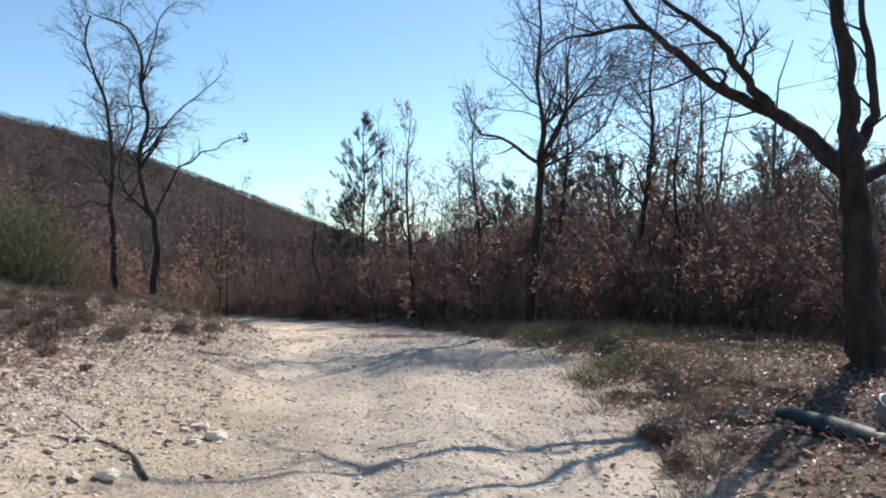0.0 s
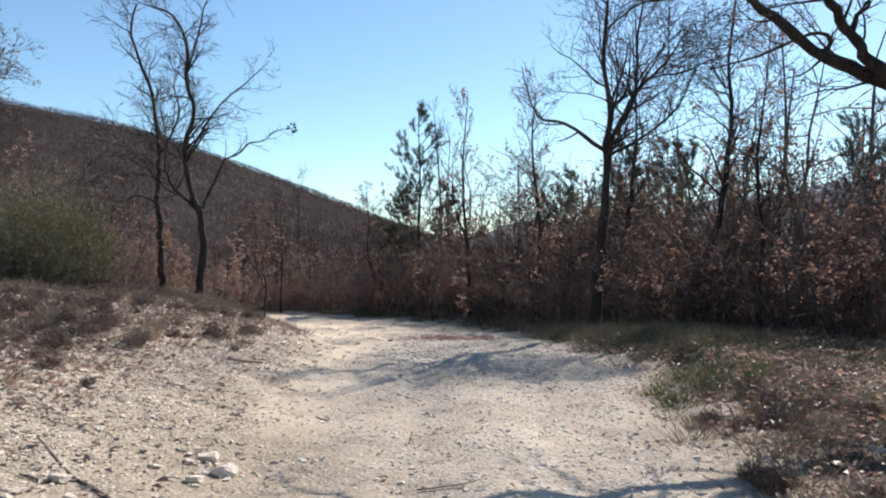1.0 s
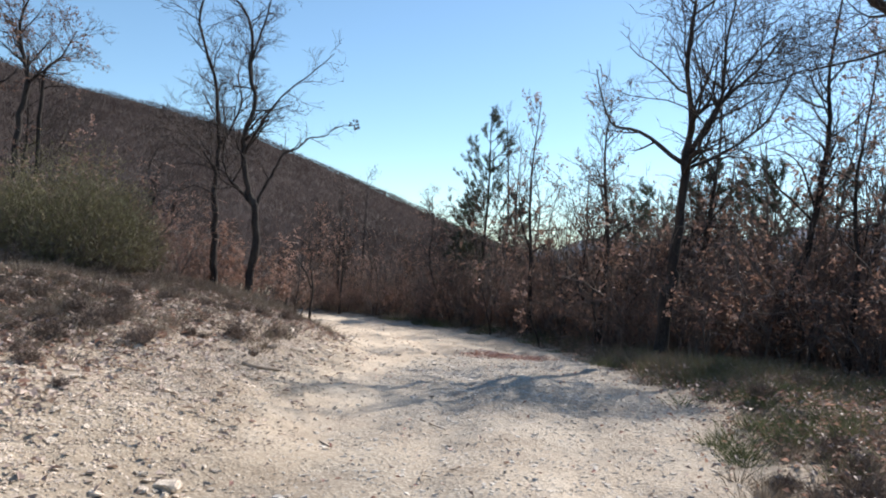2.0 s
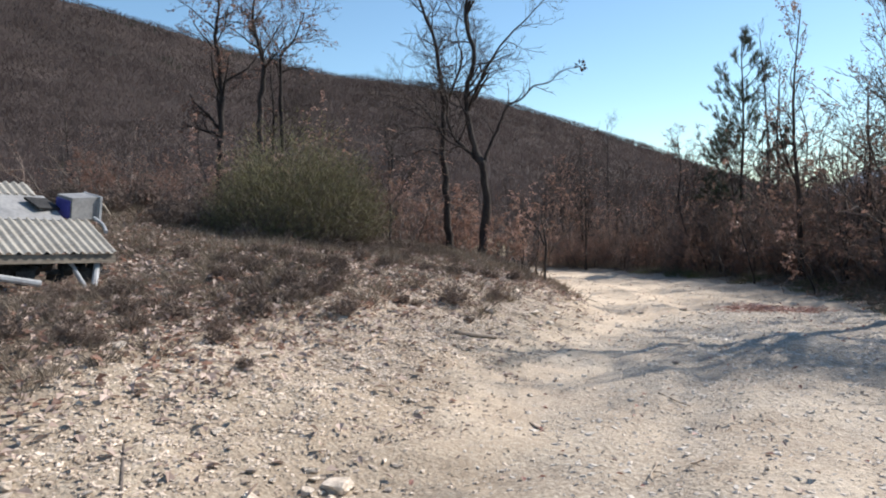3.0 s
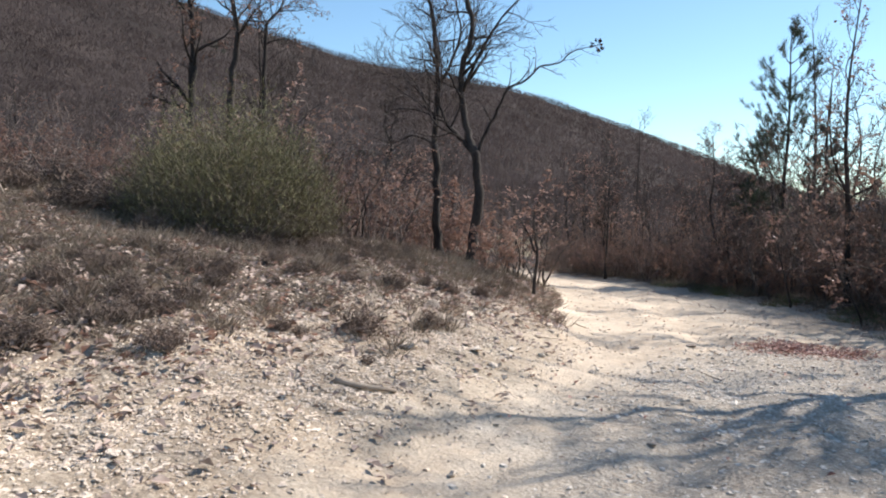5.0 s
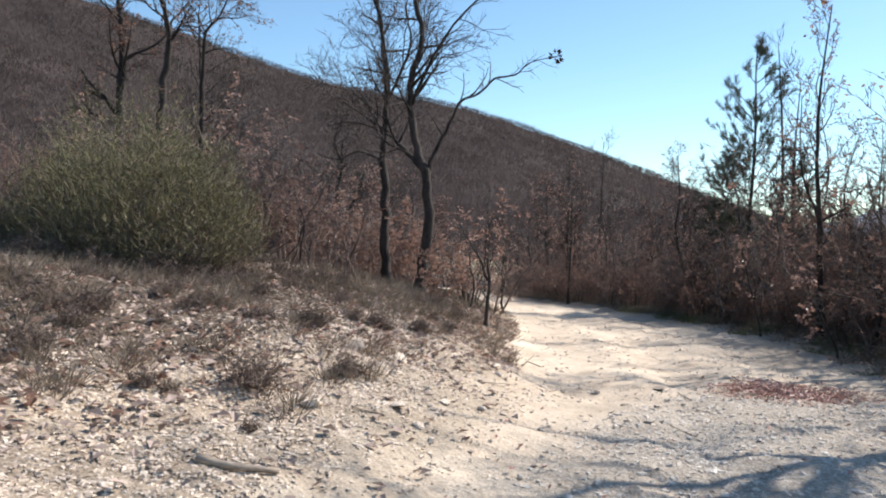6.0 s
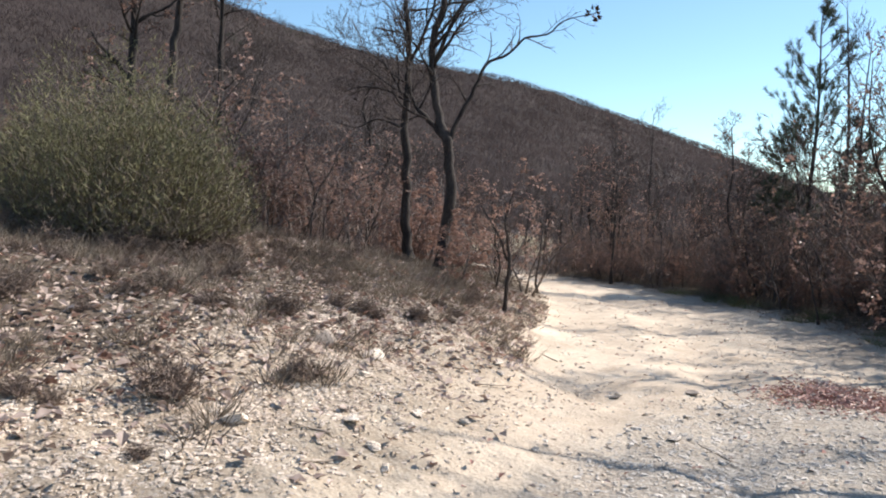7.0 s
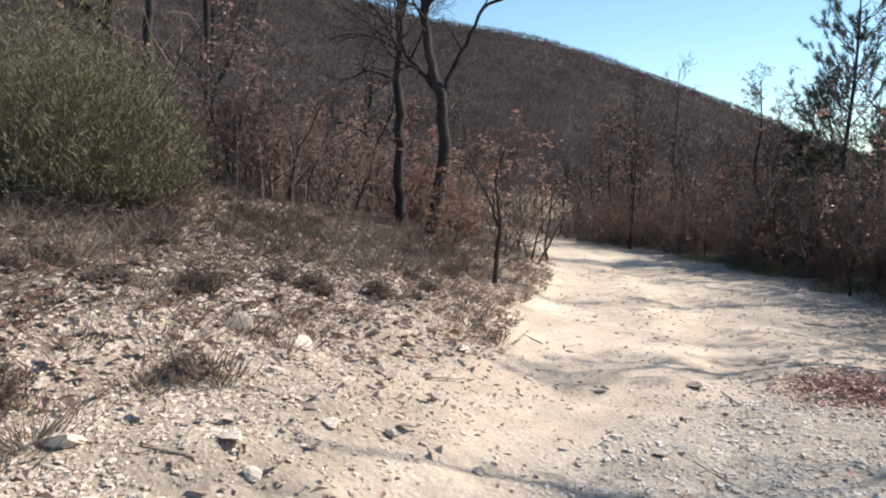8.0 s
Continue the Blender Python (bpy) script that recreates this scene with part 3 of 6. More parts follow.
# big forked oak beside the track
LIMB = [(7, 0.9, 5), (5, 0.5, 4), (4, 0.28, 3)]
guided_tree("oak_tree", 3, [(4.82, 9.1, 0), (4.79, 9.1, 0.6), (4.74, 9.1, 1.5), (4.66, 9.1, 2.3), (4.60, 9.1, 2.8), (4.59, 9.1, 3.46), (4.46, 9.1, 4.43), (4.40, 9.2, 5.6), (4.5, 9.3, 7.2)], 0.235, 0.03, [
    ([(4.64, 9.1, 2.42), (4.32, 9.5, 2.92), (4.13, 9.85, 3.22), (3.72, 10.0, 3.48), (3.38, 10.1, 3.68), (2.98, 10.2, 4.08), (2.58, 10.3, 4.47), (2.2, 10.4, 5.0), (1.6, 10.5, 5.6)], 0.115, 0.02, LIMB),
    ([(4.13, 9.85, 3.22), (3.85, 9.85, 3.5), (3.62, 9.8, 3.77), (3.31, 9.5, 4.01), (2.87, 9.2, 4.2), (2.49, 9.0, 4.34), (1.9, 8.7, 4.8)], 0.075, 0.018, LIMB),
    ([(2.62, 10.3, 4.44), (2.31, 10.4, 4.47), (1.9, 10.4, 4.37), (1.57, 10.4, 4.31), (1.2, 10.5, 4.05)], 0.042, 0.008, [(7, 0.8, 4), (4, 0.4, 3), (3, 0.22, 3)]),
    ([(3.62, 9.8, 3.77), (3.68, 9.75, 3.95), (3.78, 9.7, 4.05), (3.74, 9.7, 4.25)], 0.035, 0.01, [(5, 0.4, 4), (3, 0.2, 3)]),
    ([(3.45, 10.1, 3.62), (3.52, 10.0, 3.75), (3.36, 10.1, 3.86), (2.9, 10.4, 3.7), (2.4, 10.6, 3.6)], 0.032, 0.008, [(7, 0.6, 4), (4, 0.3, 3)]),
    ([(4.66, 9.12, 2.62), (4.92, 9.3, 2.95), (5.0, 9.3, 3.25), (4.92, 9.3, 3.97), (4.86, 9.3, 4.6), (5.1, 9.5, 6.2)], 0.085, 0.025, [(6, 1.4, 5), (4, 0.8, 4), (4, 0.4, 3)]),
    ([(4.68, 9.1, 2.35), (5.2, 9.3, 2.62), (6.2, 9.8, 3.4), (7.0, 10.2, 4.6)], 0.10, 0.02, [(6, 1.4, 5), (4, 0.7, 4), (3, 0.35, 3)]),
], [(6, 1.5, 5), (5, 0.8, 4), (4, 0.35, 3)], "large bare oak with dark furrowed bark beside the track", start=0.75, most=0.017)

# the pair of slim bare oaks on the bank
guided_tree("oak_tree", 7, [(-7.93, 19.6, 0), (-8, 19.6, 0.95), (-8.04, 19.6, 1.83), (-8.1, 19.6, 2.84), (-8.06, 19.6, 3.71), (-8.14, 19.6, 4.46), (-8.24, 19.6, 5.2), (-8.56, 19.6, 5.98), (-8.77, 19.6, 6.75), (-8.62, 19.6, 7.35)], 0.095, 0.02, [
    ([(-8.06, 19.6, 3.71), (-7.79, 19.6, 4.18), (-7.58, 19.6, 4.78), (-7.71, 19.6, 5.4), (-7.55, 19.7, 6.1)], 0.035, 0.008, None),
    ([(-8.12, 19.6, 3.09), (-8.36, 19.6, 3.47), (-8.8, 19.6, 3.88), (-9.55, 19.5, 4.1)], 0.03, 0.007, None),
    ([(-8.1, 19.6, 2.6), (-8.45, 19.3, 2.75), (-8.85, 19.2, 2.6), (-9.25, 19.1, 2.7)], 0.022, 0.007, [(5, 0.5, 4), (3, 0.25, 3)]),
], [(16, 1.0, 6), (6, 0.55, 4), (5, 0.3, 3)], "slim bare oak with dark bark on the bank", start=0.42, group="pair of slim oaks")
guided_tree("oak_tree", 8, [(-6.85, 18.9, 0), (-6.77, 18.9, 0.98), (-6.74, 18.9, 1.81), (-6.79, 18.9, 2.33), (-6.99, 18.9, 2.75), (-7.12, 18.9, 3.34), (-7.13, 18.9, 3.92), (-6.96, 18.9, 4.66), (-7.12, 18.9, 5.43), (-7.13, 18.9, 6.18), (-7.45, 18.9, 6.84), (-8.05, 18.9, 7.1)], 0.105, 0.02, [
    ([(-6.79, 18.9, 2.25), (-6.66, 19.0, 2.75), (-6.52, 19.1, 3.05), (-6.34, 19.2, 3.55), (-6.08, 19.4, 3.72), (-5.88, 19.6, 4.0), (-5.6, 19.8, 4.08), (-5.4, 20, 4.32), (-5.05, 20.3, 4.46)], 0.038, 0.007, [(12, 0.6, 4), (4, 0.3, 3)]),
    ([(-6.82, 18.9, 2.35), (-7.16, 18.9, 2.66), (-7.47, 18.9, 2.98), (-7.63, 18.9, 3.42), (-7.58, 18.9, 3.95), (-7.75, 18.9, 4.8)], 0.045, 0.01, None),
    ([(-7.12, 18.9, 3.5), (-6.65, 18.8, 4.3), (-6.15, 18.8, 4.9), (-5.65, 18.8, 5.3), (-5.19, 18.9, 5.78)], 0.032, 0.008, [(8, 0.9, 5), (4, 0.5, 4), (3, 0.25, 3)]),
    ([(-7.12, 18.9, 5.5), (-6.85, 18.9, 6.4), (-6.67, 18.9, 7.12), (-6.27, 18.9, 7.5)], 0.028, 0.008, [(8, 0.9, 5), (4, 0.5, 4), (3, 0.25, 3)]),
], [(20, 1.2, 6), (8, 0.62, 5), (6, 0.32, 3)], "slim forked bare oak with one long side branch", start=0.45, group="pair of slim oaks")
bunch = Heap()
tb = random.Random(4)
for k in range(16):
    d = Vector((tb.gauss(0, 1), tb.gauss(0, 1), tb.gauss(0, 1))).normalized()
    bunch.leaf(Vector((0, 0, 0)) + d * 0.05, d, d.cross(Vector((0.2, 0.5, 0.8))), 0.11, 0.07)
bunch.tube([(-0.12, -0.1, -0.06), (0, 0, 0), (0.05, 0.02, 0.06)], [0.007, 0.006, 0.004], 4)
WITHERED = material("withered leaf", (0.05, 0.033, 0.025), (0.13, 0.088, 0.068), 3, 30, bump=0.0, spread=0.2)
clump = tagged(new("leaf_bunch", bunch.mesh("leaf_bunch", WITHERED)), "small bunch of dead leaves on a bare branch tip", "leaves", kind="stuff")
clump.location = (-5.03, 20.3, 4.46)

# bare trees behind the broom
BACK = [(16, 1.3, 5), (7, 0.65, 4), (5, 0.32, 3)]
guided_tree("oak_tree", 11, [(-13.37, 17.97, 0), (-13.33, 17.97, 2.7), (-13.26, 17.97, 3.84), (-13.24, 17.97, 4.86), (-13.37, 17.97, 5.63), (-13.21, 17.97, 6.37), (-13.4, 17.97, 7.82)], 0.11, 0.015, [], [(18, 1.2, 5), (5, 0.6, 4), (4, 0.3, 3)], "tall slim oak with clusters of dry russet leaves on the slope", leafiness=0.6, start=0.2, group="trees behind the broom")
guided_tree("oak_tree", 12, [(-12.01, 17.9, 0), (-11.9, 17.8, 3.03), (-11.89, 17.8, 3.99), (-11.77, 17.8, 4.83), (-11.95, 17.8, 5.45), (-12.03, 17.8, 6.06), (-11.72, 17.8, 6.85)], 0.10, 0.015, [], BACK, "grey oak with few dry leaves on the wooded slope", leafiness=0.12, start=0.4, group="trees behind the broom")
guided_tree("oak_tree", 13, [(-12.93, 19.93, 0), (-12.93, 19.82, 3.5), (-12.92, 19.82, 4.74), (-12.87, 19.82, 5.41), (-12.44, 19.82, 5.77), (-12.09, 19.82, 6.42)], 0.07, 0.012, [], BACK, "grey oak with few dry leaves on the wooded slope", leafiness=0.12, start=0.4, group="trees behind the broom")
guided_tree("oak_tree", 14, [(-14.0, 21.0, 0), (-14.13, 21.0, 1.81), (-14.2, 21.0, 2.65), (-14.15, 21.0, 3.61), (-14.16, 21.0, 4.55), (-14.26, 21.0, 6.2)], 0.09, 0.015, [([(-14.15, 21.0, 2.5), (-13.7, 21.0, 3.24), (-13.19, 21.0, 3.62), (-12.8, 21, 4.4)], 0.035, 0.008, None)], BACK, "bare oak with a bent side limb", start=0.4, group="trees behind the broom")

guided_tree("oak_tree", 15, [(-11.9, 23.6, 0), (-11.7, 23.6, 1.4), (-12.0, 23.6, 2.1), (-11.85, 23.6, 2.8), (-12.1, 23.6, 3.5), (-11.8, 23.6, 4.2)], 0.085, 0.012, [
    ([(-11.8, 23.6, 1.8), (-12.5, 23.5, 2.1), (-13.0, 23.5, 2.15), (-13.4, 23.5, 2.6)], 0.04, 0.008, [(6, 0.8, 4), (4, 0.4, 3)]),
    ([(-11.75, 23.6, 1.5), (-11.2, 23.5, 2.3), (-11.1, 23.5, 3.1)], 0.035, 0.008, [(6, 0.8, 4), (4, 0.4, 3)]),
], [(14, 0.9, 5), (6, 0.5, 4), (4, 0.25, 3)], "stunted crooked bare oak on the slope", start=0.4, group="trees behind the broom")

# tall bare oaks over the thicket
guided_tree("oak_tree", 21, [(1.85, 16.6, 0), (1.93, 16.6, 1.09), (2.01, 16.6, 1.74), (2.06, 16.6, 2.83), (2.09, 16.6, 3.59), (2.14, 16.6, 4.24), (2.01, 16.6, 5.22), (2.08, 16.6, 6.3), (2.02, 16.6, 7.6)], 0.13, 0.015, [
    ([(2.15, 16.6, 3.6), (2.67, 16.6, 4.56), (3.2, 16.6, 5.09), (3.73, 16.6, 5.9)], 0.05, 0.01, None),
    ([(2.05, 16.6, 3.4), (1.28, 16.6, 3.93), (0.74, 16.6, 4.09), (0.45, 16.6, 5.02)], 0.045, 0.01, [(7, 0.7, 4), (4, 0.35, 3)]),
    ([(2.1, 16.6, 3.5), (2.5, 16.2, 4.3), (2.55, 16.0, 5.4), (2.7, 15.8, 6.6)], 0.045, 0.01, None),
    ([(2.1, 16.6, 3.3), (2.8, 16.9, 3.7), (3.5, 17.0, 4.3), (3.9, 17.1, 5.2)], 0.04, 0.01, None),
], [(17, 1.6, 6), (8, 0.85, 5), (5, 0.42, 3)], "tall bare oak with a dense twiggy crown", start=0.4, group="oaks over the thicket")
guided_tree("oak_tree", 22, [(4.0, 17.4, 0), (4.1, 17.4, 1.08), (4.38, 17.4, 1.98), (4.55, 17.4, 3.11), (4.65, 17.4, 4.24), (4.59, 17.4, 5.37), (4.81, 17.4, 7.2)], 0.10, 0.014, [], [(22, 1.6, 6), (9, 0.8, 5), (6, 0.4, 3)], "tall slim bare oak rising out of the thicket", start=0.4, group="oaks over the thicket")
guided_tree("oak_tree", 23, [(6.2, 19.5, 0), (6.3, 19.5, 2.0), (6.5, 19.6, 4.0), (6.4, 19.6, 7.0)], 0.08, 0.012, [], [(18, 1.1, 5), (7, 0.6, 4), (5, 0.3, 3)], "slim bare oak rising out of the thicket", start=0.35, leafiness=0.08, group="oaks over the thicket")
guided_tree("oak_tree", 24, [(0.9, 20.0, 0), (1.0, 20.0, 2.0), (0.8, 20.0, 4.0), (0.9, 20.0, 5.2)], 0.06, 0.010, [], [(18, 1.0, 5), (7, 0.5, 4), (5, 0.3, 3)], "slim bare oak rising out of the thicket", start=0.3, leafiness=0.06, group="oaks over the thicket")
guided_tree("oak_tree", 25, [(3.0, 19.2, 0), (2.9, 19.2, 2.0), (3.1, 19.2, 4.0), (3.0, 19.2, 6.4)], 0.07, 0.010, [], [(18, 1.1, 5), (7, 0.6, 4), (5, 0.3, 3)], "slim bare oak rising out of the thicket", start=0.3, group="oaks over the thicket")

guided_tree("oak_tree", 28, [(4.95, 16.6, 0), (5.0, 16.6, 1.6), (4.9, 16.6, 3.0), (5.0, 16.6, 4.2), (5.15, 16.6, 5.7)], 0.055, 0.009, [], [(20, 0.9, 5), (7, 0.5, 4), (5, 0.25, 3)], "slim oak with a few dry leaves rising out of the thicket", start=0.3, leafiness=0.12, rise=0.6, group="oaks over the thicket")
guided_tree("oak_tree", 26, [(-0.80, 24.0, 0), (-0.85, 24.0, 1.2), (-0.95, 24.0, 2.6), (-1.0, 24.0, 4.0), (-0.85, 24.0, 5.9)], 0.075, 0.012, [([(-0.9, 24.0, 1.8), (-1.25, 24.0, 2.8), (-1.3, 24.0, 4.2)], 0.03, 0.008, [(9, 0.7, 4), (4, 0.35, 3)])],
            [(16, 0.9, 5), (5, 0.45, 4), (3, 0.25, 3)], "slim oak holding sparse russet leaves at the thicket's edge", start=0.2, leafiness=0.3, rise=0.7)
guided_tree("oak_tree", 27, [(-2.0, 30.0, 0), (-2.05, 30.0, 2.0), (-2.1, 30.0, 4.0), (-2.3, 30.0, 6.4)], 0.07, 0.012, [], [(14, 1.2, 5), (5, 0.6, 4), (3, 0.3, 3)], "slim bare oak beside the pine", start=0.25, rise=0.8)

# more bare poles through the thicket
def bare_pole(seed, h):
    t = Tree(seed, crook=0.2, rise=0.55)
    t.crook = 0.10
    pts = t.line((0, 0, -0.05), (0.0, 0, 1), h, 9, 0.5)
    t.crook = 0.22
    t.limb(pts, 0.0085 * h, 0.006, 6, 0.3, own="trunk")
    t.dress(pts, 0.0065 * h, 0.006, [(15, h * 0.24, 5), (6, h * 0.13, 3), (4, 0.28, 3)], 0.25, (25, 55))
    return t.plant("young_oak_tree", (0, 0, 0), "slender bare young oak standing in the thicket", group="bare poles in the thicket", bark=BARK)


poles = [bare_pole(31, 5.0), bare_pole(32, 4.2), bare_pole(33, 6.0), bare_pole(34, 4.6)]
tp = random.Random(35)
pole_spots = [(0.2, 22.0), (1.2, 22.4), (2.9, 21.5), (5.4, 17.6), (7.6, 20.0), (3.4, 22.5), (-0.6, 26.0), (6.6, 17.2), (8.4, 17.5), (2.2, 25.5),
              (9.6, 19.0), (5.9, 14.4), (6.3, 22.6), (0.4, 27.5), (8.9, 14.0), (10.5, 16.5), (3.9, 21.0), (-0.2, 24.0), (7.2, 12.4), (-15.4, 15.6), (-16.6, 18.0), (-16.5, 23.0), (-17.5, 19.0), (-15.0, 25.5), (-19.0, 22.0),
              (-9.5, 26.0), (-12.2, 34.8), (-9.4, 35.9), (-7.0, 35.2), (-5.2, 33.4), (-3.6, 31.0), (-14.0, 36.5), (-8.0, 37.5), (-10.0, 22.0)]
for q in range(8):
    y = 20.5 + 1.6 * q + tp.uniform(-0.3, 0.3)
    pole_spots.append((float(verge_edge(y)) + tp.uniform(0.5, 1.6), y))
for k, (x, y) in enumerate(pole_spots):
    m = pose(x, y, lift(x, y), tp.uniform(-5, 5), tp.uniform(-5, 5), tp.uniform(0, 360)) @ Matrix.Scale(tp.uniform(0.65, 0.95), 4)
    if k < 4:
        poles[k].matrix_basis = m
    else:
        copy_thing(poles[k % 4], m if k < len(pole_spots) - 8 else m @ Matrix.Scale(tp.uniform(0.5, 0.72), 4))

# bare saplings along the bend of the track
for k, (x, y, h) in enumerate([(-8.4, 31.5, 4.2), (-7.6, 33.5, 3.6), (-6.2, 33.0, 3.0), (-4.4, 30.5, 3.2), (-1.7, 29.2, 6.3), (-1.1, 30.5, 5.6), (-0.4, 27.5, 4.6), (-11.5, 36.5, 3.4), (-13.2, 35.5, 3.6), (-5.6, 36, 4.4)]):
    z = lift(x, y)
    lean = 0.15 * math.sin(k * 2.3)
    guided_tree("young_oak_tree", 40 + k, [(x, y, 0), (x + lean, y, z + h * 0.35), (x - lean, y, z + h * 0.7), (x + lean, y, z + h)], 0.011 * h, 0.007, [], [(16, h * 0.2, 4), (6, h * 0.1, 3), (4, 0.22, 3)],
                "slender bare young oak at the bend of the track", start=0.25, leafiness=0.05 if k % 3 == 0 else 0.0, group="young oaks at the bend", rise=0.6)


# sturdier young oaks that stand out of the wood behind the bend: place, height, girth, lean, leaves
for k, (x, y, h, girth, lean, leaves) in enumerate([(-9.0, 33.2, 4.9, 0.062, -0.1, 0.02), (-10.0, 34.3, 4.0, 0.06, -0.3, 0.14), (-9.45, 38.5, 6.3, 0.068, -0.05, 0.0), (-4.1, 29.1, 4.3, 0.05, -0.5, 0.12), (-12.8, 36.2, 2.6, 0.045, 0.05, 0.0), (-12.4, 36.6, 2.7, 0.045, 0.1, 0.0)]):
    z = lift(x, y)
    guided_tree("young_oak_tree", 60 + k, [(x, y, 0), (x + lean * 0.4, y, z + h * 0.25), (x + lean, y, z + h * 0.5), (x + lean * 0.9, y, z + h * 0.75), (x + lean * 1.1, y, z + h)], girth, 0.012, [], [(14, h * 0.2, 4), (6, h * 0.1, 3), (4, 0.22, 3)],
                "straight dark young oak at the edge of the wood", start=0.4, leafiness=leaves, group="young oaks at the bend", rise=0.6)


# low-crowned bare oaks that fill the wood round the bend
def bushy_oak(seed, h, leafiness):
    t = Tree(seed, crook=0.24, rise=0.4, leaf_size=0.08, leafiness=leafiness)
    t.thin = 0.0075
    pts = t.line((0, 0, -0.05), (t.r.uniform(-0.12, 0.12), t.r.uniform(-0.12, 0.12), 1), h, 8, 0.3)
    t.limb(pts, 0.011 * h, 0.008, 6, 0.3, own="trunk")
    t.dress(pts, 0.009 * h, 0.008, [(16, h * 0.30, 4), (7, h * 0.15, 3), (4, 0.3, 3)], 0.18, (30, 65))
    return t.plant("young_oak_tree", (0, 0, 0), "low-crowned young oak with dense bare twigs in the wood", group="oakwood round the bend")


bushy = [bushy_oak(36, 4.2, 0.05), bushy_oak(37, 3.6, 0.12), bushy_oak(38, 4.8, 0.03)]
tb = random.Random(39)
bushy_spots = [(-1.4, 27.2), (-0.2, 25.2), (-3.4, 29.8), (-5.0, 31.6)]
for q in range(15):
    y = 23.0 + 1.0 * q + tb.uniform(-0.4, 0.4)
    bushy_spots.append((float(verge_edge(y)) + tb.uniform(1.6, 5.0), y))
for q in range(15):
    y = 27.0 + 0.8 * q + tb.uniform(-0.4, 0.4)
    x = float(bank_foot(y)) - tb.uniform(2.0, 8.0)
    if not in_meadow(x, y):
        bushy_spots.append((x, y))
for k in range(12):
    x, y = -17 + 1.5 * k + tb.uniform(-0.6, 0.6), 38.5 + tb.uniform(-1.5, 1.0)
    if not in_meadow(x, y):
        bushy_spots.append((x, y))
for k in range(10):
    bushy_spots.append((0.2 + 0.95 * k + tb.uniform(-0.4, 0.4), 22.5 + tb.uniform(-1.5, 1.5) - 0.4 * k))
    bushy_spots.append((1.6 + 0.8 * k + tb.uniform(-0.4, 0.4), 20.4 + tb.uniform(-1.2, 1.2) - 0.35 * k))
for k, (x, y) in enumerate(bushy_spots):
    m = pose(x, y, lift(x, y), tb.uniform(-5, 5), tb.uniform(-5, 5), tb.uniform(0, 360)) @ Matrix.Scale(tb.uniform(0.7, 1.05), 4)
    if k < 3:
        bushy[k].matrix_basis = m
    else:
        copy_thing(bushy[k % 3], m)


# ---- russet scrub oaks ----
def scrub_oak(seed, height, leafiness, stems, name="scrub_oak"):
    t = Tree(seed, crook=0.3, rise=0.22, leaf_size=0.056, leafiness=leafiness)
    for k in range(stems):
        a = 6.283 * k / stems + t.r.uniform(-0.5, 0.5)
        root = Vector((math.cos(a) * 0.12, math.sin(a) * 0.12, -0.05))
        pts = t.line(root, Vector((math.cos(a) * t.r.uniform(0.2, 0.75), math.sin(a) * t.r.uniform(0.2, 0.75), 1)), height * t.r.uniform(0.7, 1.05), 7)
        r = 0.010 * height * t.r.uniform(0.7, 1.1)
        t.limb(pts, r, 0.006, 5, own="stem")
        t.dress(pts, r, 0.006, [(10, height * 0.30, 3), (6, height * 0.13, 3)], 0.12, (35, 80))
    return t.plant(name, (0, -60, -20), "scrub oak sapling with clinging russet dead leaves", "shrub", "scrub oak thicket", bark=PALE_BARK, twig=TWIG)


kinds = [scrub_oak(101, 2.6, 0.30, 3), scrub_oak(102, 3.2, 0.17, 3), scrub_oak(103, 2.0, 0.42, 4), scrub_oak(104, 3.8, 0.11, 2), scrub_oak(105, 2.3, 0.05, 4), scrub_oak(106, 1.3, 0.48, 4)]
spots = []
rs = random.Random(5)
far_scrub = {}
scrub_things = [0]


def grow_scrub(k, x, y, s):
    """The nearer shrubs are things; those deep in the wood go into one joined rest."""
    m = pose(x, y, lift(x, y), rs.uniform(-6, 6), rs.uniform(-6, 6), rs.uniform(0, 360)) @ Matrix.Scale(s, 4)
    if y < (31 if x > -8 else 27) and scrub_things[0] < 270:
        scrub_things[0] += 1
        copy_thing(kinds[k], m)
        return
    for ob in kinds[k].children:
        me = ob.data
        if me.materials[0] == TWIG and y > 33:
            continue
        co = np.empty(len(me.vertices) * 3)
        me.vertices.foreach_get("co", co)
        co = co.reshape(-1, 3) @ np.array(m.to_3x3()).T + np.array(m.translation)
        if me.materials[0] == RUSSET:
            co = co.reshape(-1, 4, 3)[::2].reshape(-1, 3)
            vs, fs = far_scrub.setdefault(me.materials[0].name, ([], []))
            base = sum(len(v) for v in vs)
            vs.append(co)
            fs += [[base + q, base + q + 1, base + q + 2, base + q + 3] for q in range(0, len(co), 4)]
            continue
        vs, fs = far_scrub.setdefault(me.materials[0].name, ([], []))
        base = sum(len(v) for v in vs)
        vs.append(co)
        fs += [[base + q for q in p.vertices] for p in me.polygons]



def try_spot(x, y, gap):
    if all((x - a) ** 2 + (y - b) ** 2 > gap * gap for a, b in spots):
        spots.append((x, y))
        return True
    return False


def thicket_front(x):
    return float(np.interp(x, [-12, -4, 0, 1.2, 2.4, 4.3, 5.3, 5.9, 8, 14], [34.0, 29.5, 22.5, 18.0, 16.4, 16.4, 14.5, 12.5, 10.5, 9.5]))


def in_thicket(x, y):
    """Right of the track and round its bend."""
    v = x - float(verge_edge(y))
    if y > 33.5:
        return True
    front = thicket_front(x)
    return v > 1.0 and y > front


